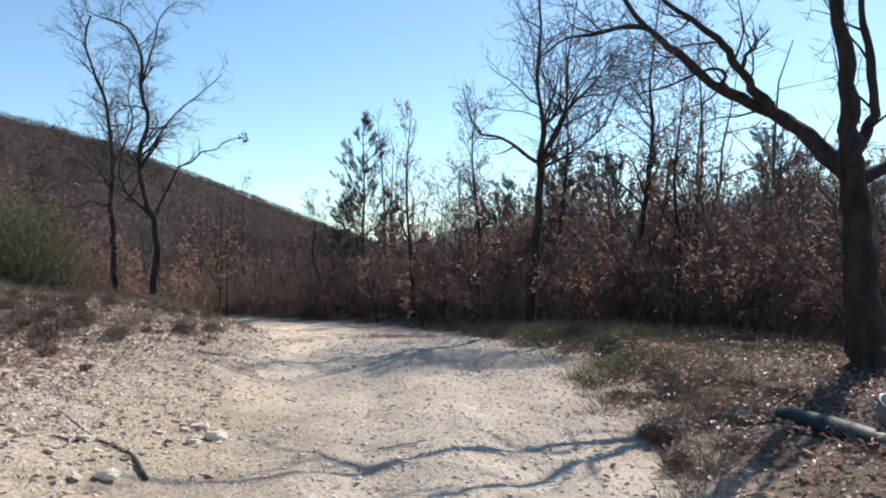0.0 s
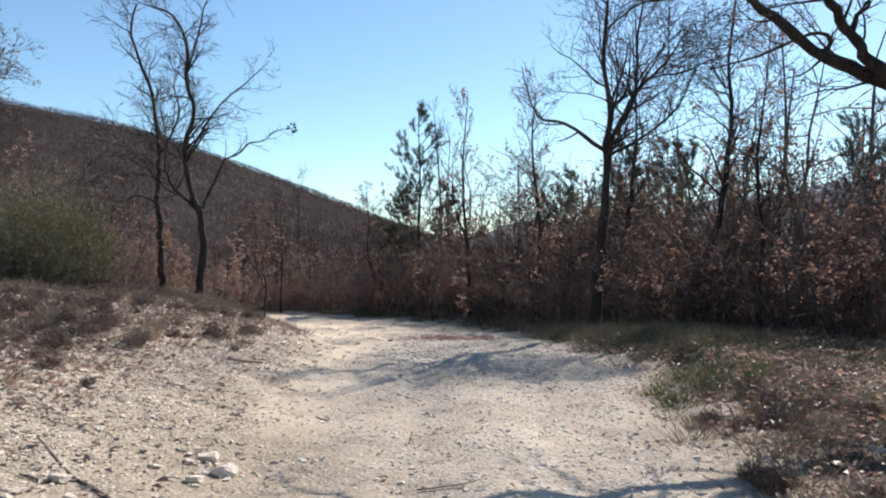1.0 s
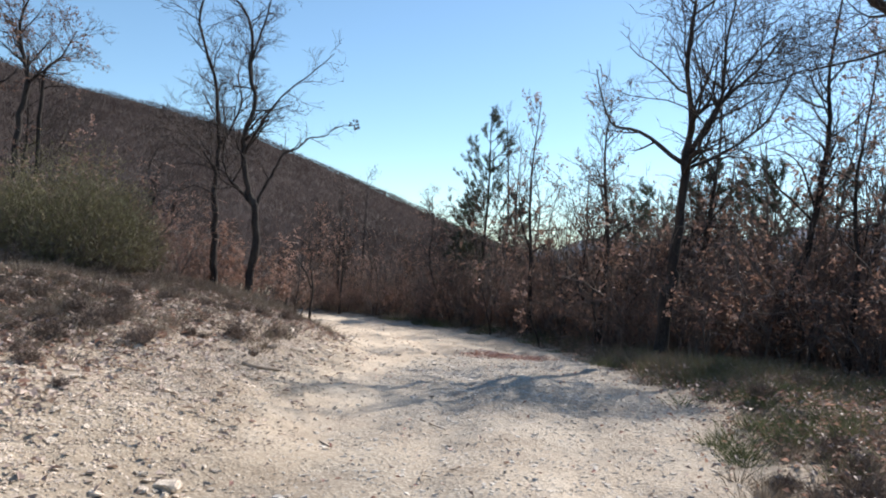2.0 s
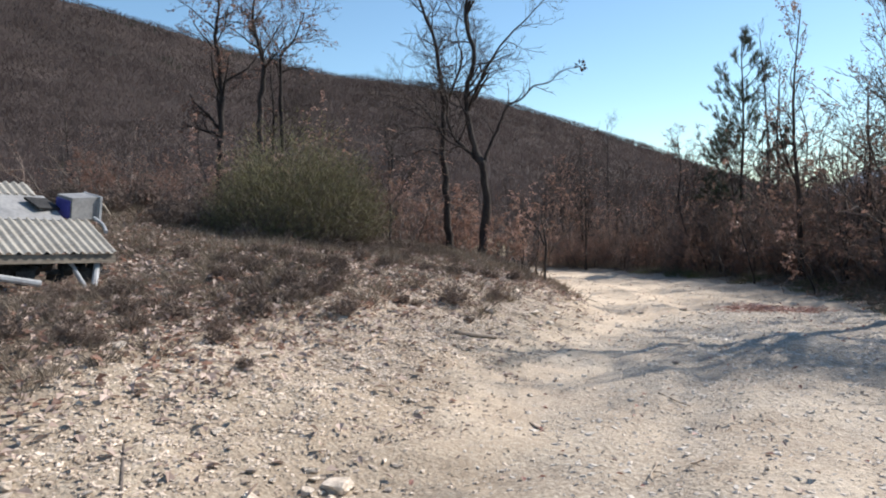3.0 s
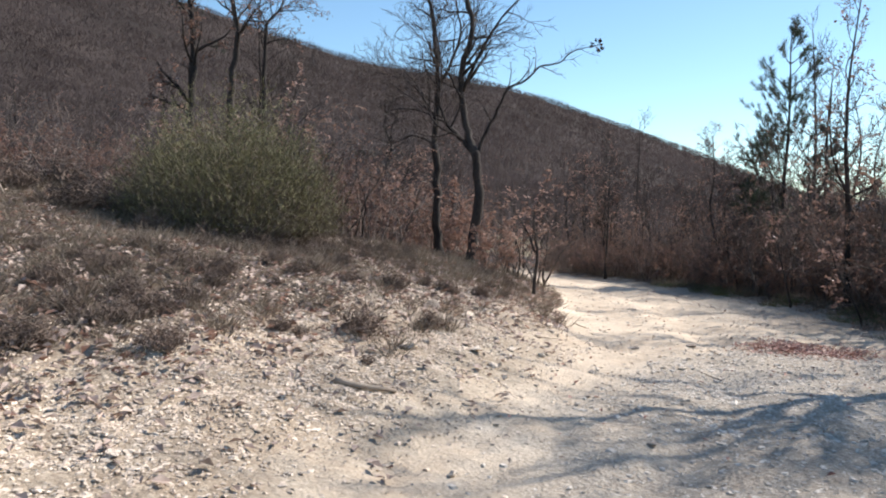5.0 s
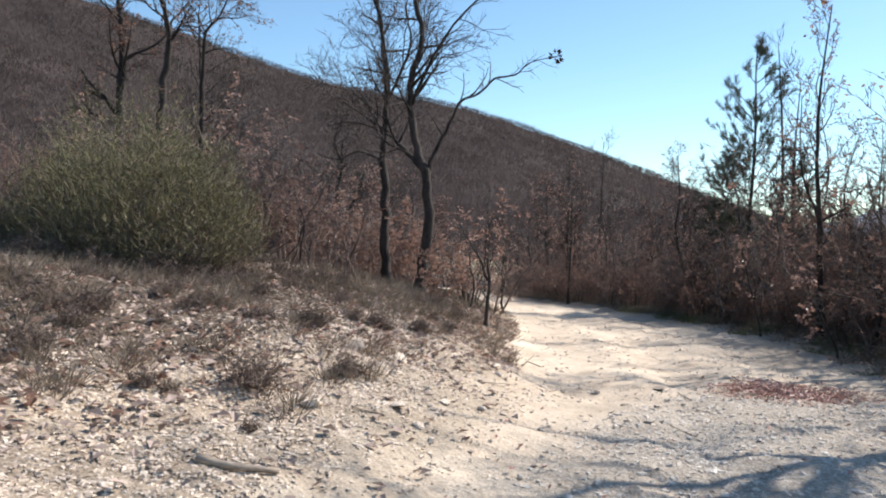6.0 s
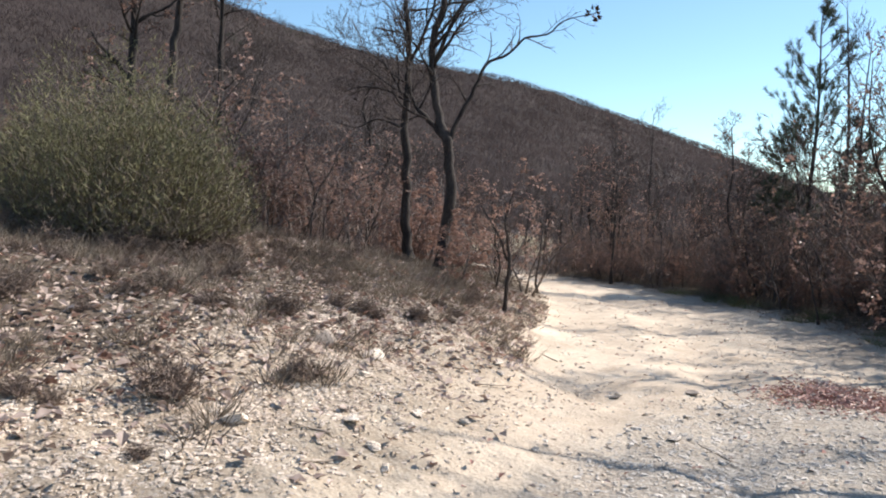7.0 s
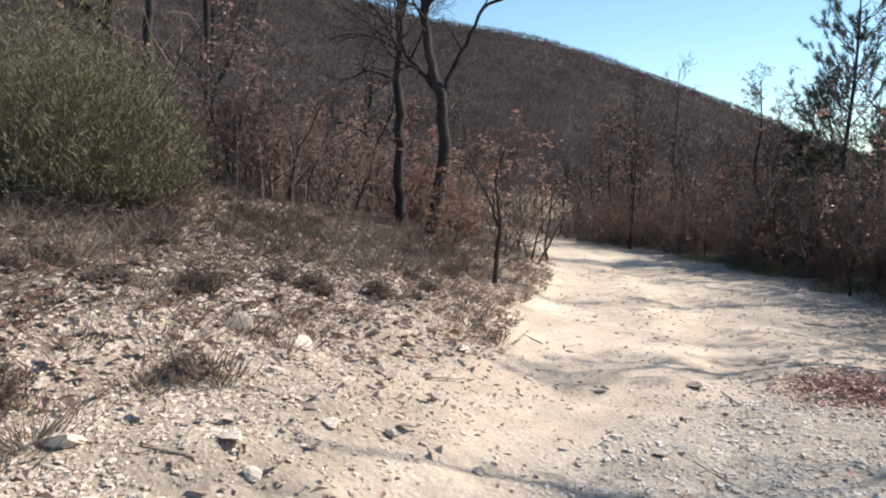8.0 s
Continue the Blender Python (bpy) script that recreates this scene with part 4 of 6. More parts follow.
placed = 0
for _ in range(12000):
    x = rs.uniform(-15, 15)
    y = thicket_front(x) + rs.random() ** 1.6 * 15
    if not in_thicket(x, y) or abs(x) > 0.62 * y + 3 or in_meadow(x, y):
        continue
    if try_spot(x, y, 0.55 if y < 30 else 0.85):
        deep = y - thicket_front(x) > 2.5
        k = rs.choices(range(6), (1, 3, 0, 2, 14, 0) if deep else (3, 5, 3, 4, 7, 3))[0]
        s = rs.choice((1.2, 1.4, 1.6, 1.8) if deep else (0.75, 0.9, 1.0, 1.15, 1.3)) * rs.uniform(0.9, 1.1) * float(np.interp(x, [-8, -3, 0, 2, 9], [0.8, 0.75, 0.85, 1.0, 1.0]))
        grow_scrub(k, x, y, s)
        placed += 1
    if placed > 330:
        break
# low leafy growth along the far verge
for q in range(46):
    y = 18.5 + 0.34 * q + rs.uniform(-0.3, 0.3)
    x = float(verge_edge(y)) + rs.uniform(0.7, 1.9)
    if y > 20.5 or x > 1.4:
        copy_thing(kinds[rs.choice((0, 2, 5, 5))], pose(x, y, lift(x, y), 0, 0, rs.uniform(0, 360)) @ Matrix.Scale(rs.uniform(0.55, 0.95), 4))
for q in range(44):
    y = 19.0 + 0.33 * q + rs.uniform(-0.3, 0.3)
    x = float(verge_edge(y)) + rs.uniform(1.0, 4.2)
    copy_thing(kinds[rs.choice((1, 3, 0, 4))], pose(x, y, lift(x, y), 0, 0, rs.uniform(0, 360)) @ Matrix.Scale(rs.uniform(0.75, 1.05), 4))
for x, y, s in [(-1.6, 26.4, 0.9), (-0.6, 25.6, 0.95), (-2.4, 28.6, 0.9), (0.2, 24.6, 0.9), (-1.2, 28.2, 1.0), (-3.0, 30.6, 0.9), (0.6, 26.6, 0.9), (-0.2, 28.0, 1.0)]:
    copy_thing(kinds[3], pose(x, y, lift(x, y), 0, 0, rs.uniform(0, 360)) @ Matrix.Scale(s, 4))
# left of the track, behind the broom and the pair of oaks
placed = 0
for _ in range(6000):
    y = rs.uniform(14.5, 46)
    x = float(bank_foot(y)) - rs.uniform(1.6 if y < 20 else 2.6, 22)
    if x < -0.95 * y - 2 or (x > -9.6 and y < 16.5) or (y < 22 and x > -6.4 - 0.3 * (y - 16)) or (-8.8 < x < -6.8 and y < 20.5) or in_meadow(x, y):
        continue
    if try_spot(x, y, 1.15 if y > 24 else 0.95):
        k = rs.choices(range(6), (4, 5, 4, 3, 5, 5))[0]
        s = rs.uniform(0.8, 1.2) * float(np.interp(y, [15, 20, 30], [0.85, 0.8, 1.0]))
        grow_scrub(k, x, y, s)
        placed += 1
    if placed > 155:
        break
for key, (vs, fs) in far_scrub.items():
    me = bpy.data.meshes.new("far_scrub")
    me.from_pydata(np.concatenate(vs).tolist(), [], fs)
    me.materials.append(bpy.data.materials[key])
    tagged(new("far_scrub", me), "distant tangle of scrub oak saplings in the wood", "woodland", kind="stuff")
for k, x, y, s in [(0, -9.6, 17.3, 0.95), (1, -9.0, 17.9, 0.85), (2, -9.9, 18.7, 1.2), (0, -10.8, 17.7, 1.15), (2, -9.2, 19.2, 1.0), (5, -8.7, 21.0, 1.4), (2, -8.6, 16.9, 0.75), (1, -10.2, 16.8, 0.95), (5, -7.5, 20.6, 1.0), (0, -6.5, 20.4, 0.7), (5, -6.0, 18.0, 0.8), (4, -9.7, 13.3, 0.55), (2, -10.3, 13.6, 0.6), (4, -10.9, 13.2, 0.6), (5, -9.3, 14.8, 0.9), (4, -10.2, 14.9, 0.7), (2, -11.6, 14.2, 0.65), (4, -12.2, 13.4, 0.6), (5, -11.2, 12.6, 0.7)]:
    copy_thing(kinds[k], pose(x, y, lift(x, y), 0, 0, 77 * x) @ Matrix.Scale(s, 4))
def leafy_sapling(seed, height):
    t = Tree(seed, crook=0.28, rise=0.3, leaf_size=0.075, leafiness=0.5)
    pts = t.line((0, 0, -0.05), (0.05, 0.02, 1), height, 8)
    t.limb(pts, 0.012 * height, 0.006, 6, 0.3, own="stem")
    t.dress(pts, 0.01 * height, 0.006, [(10, height * 0.3, 4), (4, height * 0.12, 3)], 0.3, (30, 70))
    return t.plant("oak_sapling", (0, 0, 0), "young oak still holding pale pinkish dead leaves", "tree", "leafy oak saplings", bark=BARK, twig=DARK_TWIG, leaf=PALE_RUSSET)


saplings = [leafy_sapling(111, 2.4), leafy_sapling(112, 1.8), leafy_sapling(113, 3.0)]
for k, (x, y, s) in enumerate([(-9.2, 17.2, 0.9), (-9.9, 16.9, 1.0), (-10.3, 17.9, 1.0), (-8.75, 18.3, 0.85), (-9.6, 19.6, 1.0), (-8.3, 17.4, 0.6), (-6.3, 19.8, 0.8), (-7.0, 21.2, 0.7), (-11.2, 18.9, 1.0), (-10.9, 16.6, 0.9), (-12.4, 16.9, 1.0), (-13.6, 17.6, 1.0),
                             (-14.6, 18.4, 1.0), (-8.9, 25.5, 1.0), (-7.6, 24.4, 0.8), (-1.9, 24.6, 0.9), (-0.4, 21.6, 0.9), (0.8, 19.4, 0.9), (-3.2, 28.0, 0.9), (5.2, 14.0, 0.9), (6.1, 12.0, 0.8), (4.2, 16.2, 0.8), (3.2, 16.1, 0.6)]):
    m = pose(x, y, lift(x, y), 0, 0, 67 * k) @ Matrix.Scale(s, 4)
    if k < 3:
        saplings[k].matrix_basis = m
    else:
        copy_thing(saplings[k % 3], m)
# the patterns themselves take their own places in the wood
guided_tree("oak_sapling", 58, [(-4.78, 17.13, 0), (-4.74, 17.13, 0.75), (-4.82, 17.13, 1.2), (-4.70, 17.13, 1.65)], 0.028, 0.008, [([(-4.76, 17.13, 0.7), (-4.95, 17.1, 1.1), (-5.25, 17.1, 1.5)], 0.018, 0.006, [(6, 0.4, 3), (4, 0.2, 3)])],
            [(11, 0.55, 4), (5, 0.25, 3)], "oak sapling with sparse russet leaves at the track's edge", leafiness=0.26, start=0.3)
for k, (x, y) in enumerate([(-9.9, 20.2), (-7.0, 22.5), (-10.6, 19.0), (-8.2, 23.5), (-10.4, 21.4), (-9.3, 17.6)]):
    kinds[k].matrix_basis = pose(x, y, lift(x, y), 0, 0, 40 * k) @ Matrix.Scale((0.95, 0.85, 0.95, 0.8, 0.9, 1.1)[k], 4)


# ---- pines ----
def pine(name, seed, at, height, density, label, spread=0.30, tuft=0.16, first=0.3, power=0.8):
    t = Tree(seed, crook=0.10, rise=0.55)
    trunk = [Vector((0.03 * math.sin(q), 0.03 * math.cos(q * 1.3), height * q / 12 - 0.05)) for q in range(13)]
    t.limb(trunk, height * 0.012, 0.012, 8, 0.3, own="trunk")
    rows = int(height / 0.46)
    for i in range(rows):
        u = first + (1 - first) * i / rows
        k = min(int(u * 12), 11)
        p = trunk[k].lerp(trunk[k + 1], u * 12 - k)
        for w in range((7 if power < 0.5 else 4) if u < 0.8 else 2):
            if t.r.random() > density:
                continue
            a = t.r.uniform(0, 6.283)
            ln = height * spread * (1.08 - u) ** power * t.r.uniform(0.6, 1.1) + 0.15
            pts = t.line(p, (math.cos(a), math.sin(a), 0.55), ln, 5, 0.9)
            t.limb(pts, 0.016, 0.006, 4)
            ends = [(pts[j], (pts[j] - pts[j - 1]).normalized()) for j in (3, 4, 5)]
            for _ in range(3):
                j = t.r.randint(2, 4)
                sub = t.line(pts[j], (pts[j + 1] - pts[j]) + t.any_side((pts[j + 1] - pts[j]).normalized()) * 0.2, ln * 0.35, 3)
                t.limb(sub, 0.008, 0.005)
                ends += [(sub[2], (sub[2] - sub[1]).normalized()), (sub[3], (sub[3] - sub[2]).normalized())]
            for e, d in ends:
                for _ in range(34):
                    way = (d * t.r.uniform(0.4, 1.2) + t.any_side(d) * t.r.uniform(0.4, 1.0)).normalized()
                    q = e - d * t.r.uniform(0, tuft)
                    t.leaves.spike(q, q + way * tuft * t.r.uniform(0.7, 1.2), 0.012, t.r)
    ob = thing(name, label, "pine", "pines")
    for own, heap in t.limbs:
        part(own, heap, BARK, ob, soft=True)
    for own, heap, mat, words in (("branchwork", t.wood, BARK, "bare side branches"), ("twig_crown", t.twigs, TWIG, "thin side shoots"), ("needle_foliage", t.leaves, NEEDLE, "dark green needle tufts")):
        tagged(part(own, heap, mat, ob, words), kind="stuff")
    ob.matrix_basis = pose(*at)
    return ob


for seed, x, y, h, dens, sp, power in [(61, -3.0, 31.6, 7.9, 0.85, 0.34, 0.8), (62, 9.3, 22.0, 5.4, 1.0, 0.40, 0.45), (63, 5.4, 24.0, 5.0, 0.95, 0.34, 0.6), (64, 1.9, 25.0, 4.0, 0.95, 0.36, 0.6), (65, 7.4, 25.5, 5.2, 0.95, 0.36, 0.6), (67, 3.6, 23.6, 4.9, 0.95, 0.38, 0.6),
                                       (68, 5.6, 27.5, 5.8, 0.95, 0.38, 0.6), (73, 2.7, 26.4, 4.6, 0.95, 0.42, 0.5), (70, 10.8, 21.2, 4.6, 1.0, 0.42, 0.45), (66, -2.0, 32.8, 5.2, 0.95, 0.3, 0.8), (72, -3.5, 30.3, 3.3, 1.0, 0.42, 0.8)]:
    pine("pine_tree", seed, (x, y, lift(x, y)), h, dens, "young pine with dark green needle tufts among scrub", spread=sp, power=power, first=0.22 if power > 0.5 else 0.15, tuft=0.17)


# ---- broom ----
def broom(seed, at, width, height, strands):
    """Several rounded heads of thin upright shoots, greener above, dead and brown below."""
    t = random.Random(seed)
    ob = thing("broom_bush", "large rounded green-brown broom bush on the bank", "bush")
    green, dry, low = Heap(), Heap(), Heap()
    heads = [(0.0, 0.0, 1.0, 1.0)] + [(0.30 * width * math.cos(q * 0.9 + 0.4), 0.26 * width * math.sin(q * 0.9 + 0.4), t.uniform(0.62, 0.92), t.uniform(0.45, 0.62)) for q in range(7)]
    for i in range(strands):
        hx, hy, tall, broad = heads[t.choices(range(8), (5, 2, 2, 2, 2, 2, 2, 2))[0]]
        a, q = t.uniform(0, 6.283), math.sqrt(t.random())
        reach = width * 0.5 * broad
        foot = Vector((hx * 0.5 + math.cos(a) * q * reach * 0.5, hy * 0.5 + math.sin(a) * q * reach * 0.45, -0.05))
        top = height * tall * (1 - 0.6 * q ** 2.4) * t.uniform(0.3, 1.08)
        tip = Vector((hx + math.cos(a) * q * reach + t.gauss(0, 0.09), hy + math.sin(a) * q * reach * 0.9 + t.gauss(0, 0.09), max(top, 0.12)))
        mid = foot.lerp(tip, 0.5) + Vector((math.cos(a), math.sin(a), 0.3)) * 0.08 * q
        if i % 9 == 0:
            low.blade(foot, mid, 0.014)
            low.blade(mid, mid.lerp(tip, 0.6), 0.007)
        for j in range(9):
            u = t.uniform(-0.5, 1.0)
            p = mid.lerp(tip, u)
            d = Vector((math.cos(a) * q * 0.45 + t.gauss(0, 0.55), math.sin(a) * q * 0.45 + t.gauss(0, 0.55), t.uniform(0.25, 1.2))).normalized()
            (dry if t.random() < 0.74 - 0.72 * p.z / (height * tall) else green).spike(p, p + d * t.uniform(0.035, 0.085 + 0.035 * max(0.0, u)), 0.0085, t)
    tagged(part("green_growth", green, BROOM, ob, "thin green rush-like shoots"), kind="stuff")
    tagged(part("dry_growth", dry, BROOM_DRY, ob, "dead grey-brown shoots"), kind="stuff")
    tagged(part("woody_base", low, TWIG, ob, "woody base stems"), kind="stuff")
    ob.matrix_basis = pose(*at)
    return ob


broom(71, (-7.68, 13.55, lift(-7.68, 13.55)), 2.95, 2.15, 19000)


# ---- undergrowth in the thicket ----
def undergrowth():
    t = random.Random(31)
    heap, leaf = Heap(), Heap()
    n = 0
    while n < 18000:
        deep = 0.0
        if t.random() < 0.75:
            x = t.uniform(-14, 15)
            y = thicket_front(x) - 0.3 + t.random() ** 1.5 * 12
            deep = min(1.0, max(0.0, (y - thicket_front(x) - 1.0) / 3.0)) * float(np.interp(x, [-4, 1], [0.4, 1.0]))
            if in_meadow(x, y) or not in_thicket(x, y) or abs(x) > 0.62 * y + 3:
                continue
        else:
            y = t.uniform(15.5, 44)
            x = float(bank_foot(y)) - t.uniform(1.4 if y < 20 else 2.4, 20)
            if x < -0.95 * y - 2 or (x > -9.3 and y < 16.2) or (y < 21 and x > -6.8 - 0.3 * (y - 16)):
                continue
        n += 1
        z = lift(x, y)
        h = t.uniform(0.4, 1.9) + deep * t.uniform(0.2, 1.9)
        tip = Vector((x + t.gauss(0, 0.16 * h), y + t.gauss(0, 0.16 * h), z + h))
        heap.spike(Vector((x, y, z - 0.03)), tip, t.uniform(0.007, 0.014), t)
        for _ in range(3 + int(4 * deep)):
            p = Vector((x, y, z)).lerp(tip, t.uniform(0.25, 0.97))
            heap.spike(p, p + Vector((t.gauss(0, 0.2), t.gauss(0, 0.2), t.uniform(0.05, 0.4))) * (1 + 0.5 * deep), 0.008, t)
        for _ in range(2):
            p = Vector((x, y, z)).lerp(tip, t.uniform(0.0, 0.8)) + Vector((t.gauss(0, 0.12), t.gauss(0, 0.12), 0))
            leaf.leaf(p, (t.gauss(0, 1), t.gauss(0, 1), -0.7), (t.gauss(0, 1), t.gauss(0, 1), t.gauss(0, 1)), t.uniform(0.04, 0.075), 0.036)
    stuff("undergrowth", heap, TWIG, "tangled bare undergrowth filling the scrub", "undergrowth")
    stuff("undergrowth_leaves", leaf, RUSSET, "dry russet leaves caught in the undergrowth", "leaves")


undergrowth()


# ---- the woods on the hill ----
def hill_woods():
    """Leafless oakwood over the whole slope: thin leaning twigs, set at random, taller in patches."""
    t = np.random.default_rng(9)

    def spikes(n, tall, fat, keep):
        a, r = np.radians(t.uniform(-78, 6, n)), 41 + 302 * t.random(n) ** 0.75
        x, y = r * np.sin(a), r * np.cos(a)
        ok = keep(x, y) & ((ridge_angle(np.degrees(a)) > 0.3) | (t.random(n) < 0.3)) & ~((x > -36) & (x < -21) & (y > 50) & (y < 76)) & ~((y > 34) & (y < 50) & (np.abs(x + 0.45 + 0.478 * (y - 9.4)) < 0.9))
        x, y, r = x[ok], y[ok], r[ok]
        n = len(x)
        high = tall * (0.75 + 0.3 * wobble(x, y, 0.12, 2.0) + 0.2 * wobble(x, y, 0.5, 4.0))
        low = t.random(n) ** 1.3 * 0.7
        foot = np.stack([x, y, land(x, y) - 0.1 + high * low], -1)
        tip = foot + np.stack([t.normal(0, 0.32, n) * high, t.normal(0, 0.32, n) * high, high * (1 - low) * t.uniform(0.4, 1.05, n) + 0.1], -1)
        turn = t.uniform(0, math.pi, n)
        side = np.stack([np.cos(turn), np.sin(turn), t.normal(0, 0.3, n)], -1) * (fat * (0.02 + r * 0.0006) * 0.5)[:, None]
        v = np.stack([foot - side, foot + side, tip], 1).reshape(-1, 3)
        heap = Heap()
        heap.v, heap.f = v.tolist(), np.arange(3 * n).reshape(-1, 3).tolist()
        return heap

    stuff("hill_woods", spikes(330000, 2.7, 1.0, lambda x, y: x < 1e6), WOODS, "grey-brown leafless woodland covering the hillside", "woodland")
    stuff("evergreen_scrub", spikes(60000, 2.9, 1.6, lambda x, y: wobble(x, y, 0.05, 7) > 0.72), FAR_PINE, "scattered dark evergreens on the wooded hillside", "woodland")


hill_woods()


# ---- ground cover ----
def spot_on_bank(t, lo, hi, y0, y1):
    y = t.uniform(y0, y1)
    x = float(bank_foot(y)) - t.uniform(lo, hi)
    return x, y


def gravel():
    t = random.Random(51)
    bank, road = Heap(), Heap()

    def drop(heap, x, y, size):
        if size > 0.026:
            heap.chip((x, y, lift(x, y) + size * 0.07), size, t, 0.13)
        else:
            heap.crumb((x, y, lift(x, y) + 0.002), size * 1.5, t, 0.16)

    for i in range(80000):
        y = 2.5 + 14.5 * t.random() ** 0.95
        s = t.triangular(0.0, 2.9, 1.3) if t.random() < 0.94 else t.uniform(-0.5, 0.3)
        s += 0.5 * max(0, min(1, (y - 7) / 2)) * max(0, min(1, (14.5 - y) / 1.5)) * max(0.0, 1.3 - s) / 1.3 * (1 if s > 0.3 or t.random() < 0.7 else 0)
        x = float(bank_foot(y)) - s
        keep = 0.6 + 0.35 * float(wobble(x, y, 1.4, 6.0)) + 0.3 * (0.3 < s < 2.0)
        if t.random() > keep - 0.5 * max(0, min(1, (7.5 - y) / 3)) - 0.6 * max(0, min(1, (y - 13.5) / 2)):
            continue
        drop(bank, x, y, min(0.0118 * math.exp(t.gauss(0.45, 0.5)), 0.042))
    for i in range(6500):
        x, y = spot_on_bank(t, 2.0, 5.5, 5, 17)
        drop(bank, x, y, min(0.013 * math.exp(t.gauss(0.5, 0.55)), 0.05))
    for i in range(56000):
        y = 3 + 24 * t.random() ** 1.25
        a, b = float(bank_foot(y)), float(verge_edge(y))
        u = t.random()
        x = a + (b - a) * u
        grey_side = max(0, min(1, (x + 1.7) / 0.8)) if y < 17 else 0.3
        if t.random() > 0.06 + 0.22 * abs(wobble(x, y, 1.7, 3.0)) + 0.5 * grey_side:
            continue
        drop(road, x, y, min(0.0085 * math.exp(t.gauss(0.5, 0.6)), 0.06))
    for i in range(9000):
        x, y = t.uniform(-1.95, 0.6), 11.3 + 5.0 * t.random()
        if t.random() < 0.55 + 0.6 * float(wobble(x, y, 2.6, 9.0)):
            drop(road, x, y, min(0.012 * math.exp(t.gauss(0.5, 0.55)), 0.06))
    # the same strewn stones thin out behind the start of the walk
    for i in range(6000):
        y = 3.2 - 11 * t.random() ** 1.6
        if i % 3:
            drop(bank, float(bank_foot(y)) - t.triangular(-0.3, 3.5, 1.2), y, min(0.0118 * math.exp(t.gauss(0.45, 0.5)), 0.042))
        else:
            drop(road, t.uniform(-1.7, 1.4), y, min(0.0085 * math.exp(t.gauss(0.5, 0.6)), 0.06))
    stuff("bank_gravel", bank, GRAVEL, "loose pale limestone chips strewn over the bank", "gravel")
    stuff("track_grit", road, GREY_GRAVEL, "small stones scattered on the dusty track", "gravel")


gravel()


def litter():
    t = random.Random(52)
    tan, red, russet = Heap(), Heap(), Heap()

    def drop(heap, x, y, size, loft=0.0):
        a = t.uniform(0, 6.283)
        along = Vector((math.cos(a), math.sin(a), t.gauss(0, 0.35)))
        heap.leaf((x, y, lift(x, y) + t.uniform(0.008, 0.035 + loft)), along, (-math.sin(a), math.cos(a), t.gauss(0, 0.4)), size, size * t.uniform(0.5, 0.75))

    for i in range(40000):
        x, y = spot_on_bank(t, 0.2, 8.0, 3, 21)
        s = float(bank_foot(y)) - x + 1.4 * max(0, min(1, (y - 12.5) / 2))
        if t.random() > 0.4 + 0.6 * min(1, max(0, (s - 0.9) / 1.0)) * (0.55 + 0.45 * float(wobble(x, y, 1.1, 1.0))):
            continue
        if s < 1.3 and t.random() < 0.75:
            continue
        drop(tan if t.random() < 0.72 + 0.25 * (s < 1.6) else russet, x, y, t.uniform(0.04, 0.095))
    for i in range(36000):
        y = t.uniform(3, 26)
        v = t.triangular(-0.5, 9, 1.5)
        x = float(verge_edge(y)) + v
        if v < 0.2 and t.random() < 0.6:
            continue
        drop(tan if t.random() < 0.5 else russet, x, y, t.uniform(0.035, 0.085), 0.06)
    for i in range(6500):
        dy = t.gauss(0, 0.40)
        x, y = -0.76 + t.gauss(0, 0.27) + 0.25 * dy, 16.15 + dy
        if t.random() > 0.7 + 0.5 * float(wobble(x, y, 2.3, 7.0)) or x < -1.6:
            continue
        a = t.uniform(0, 6.283)
        size = t.uniform(0.032, 0.06)
        (tan if t.random() < 0.25 else red).leaf((x, y, lift(x, y) + t.uniform(0.006, 0.022)), (math.cos(a), math.sin(a), t.gauss(0, 0.22)), (-math.sin(a), math.cos(a), t.gauss(0, 0.25)), size, size * t.uniform(0.5, 0.75))
    for i in range(700):
        x, y = spot_on_bank(t, -3.6, 0.4, 3, 27)
        drop(tan if t.random() < 0.5 else red, x, y, t.uniform(0.03, 0.06))
    for i in range(16000):
        y = 3.2 - 11 * t.random() ** 1.6
        x = float(bank_foot(y)) - t.uniform(1.0, 8.0) if i % 2 else float(verge_edge(y)) + t.triangular(0.0, 9, 1.5)
        drop(tan if t.random() < 0.55 else russet, x, y, t.uniform(0.04, 0.09))
    stuff("leaf_litter", tan, TAN_LEAF, "pale tan fallen oak leaves on bank and verge", "leaves")
    stuff("leaf_litter_russet", russet, RUSSET, "russet fallen oak leaves on bank and verge", "leaves")
    stuff("red_leaf_drift", red, RED_LEAF, "drift of reddish fallen leaves on the track", "leaves")


litter()


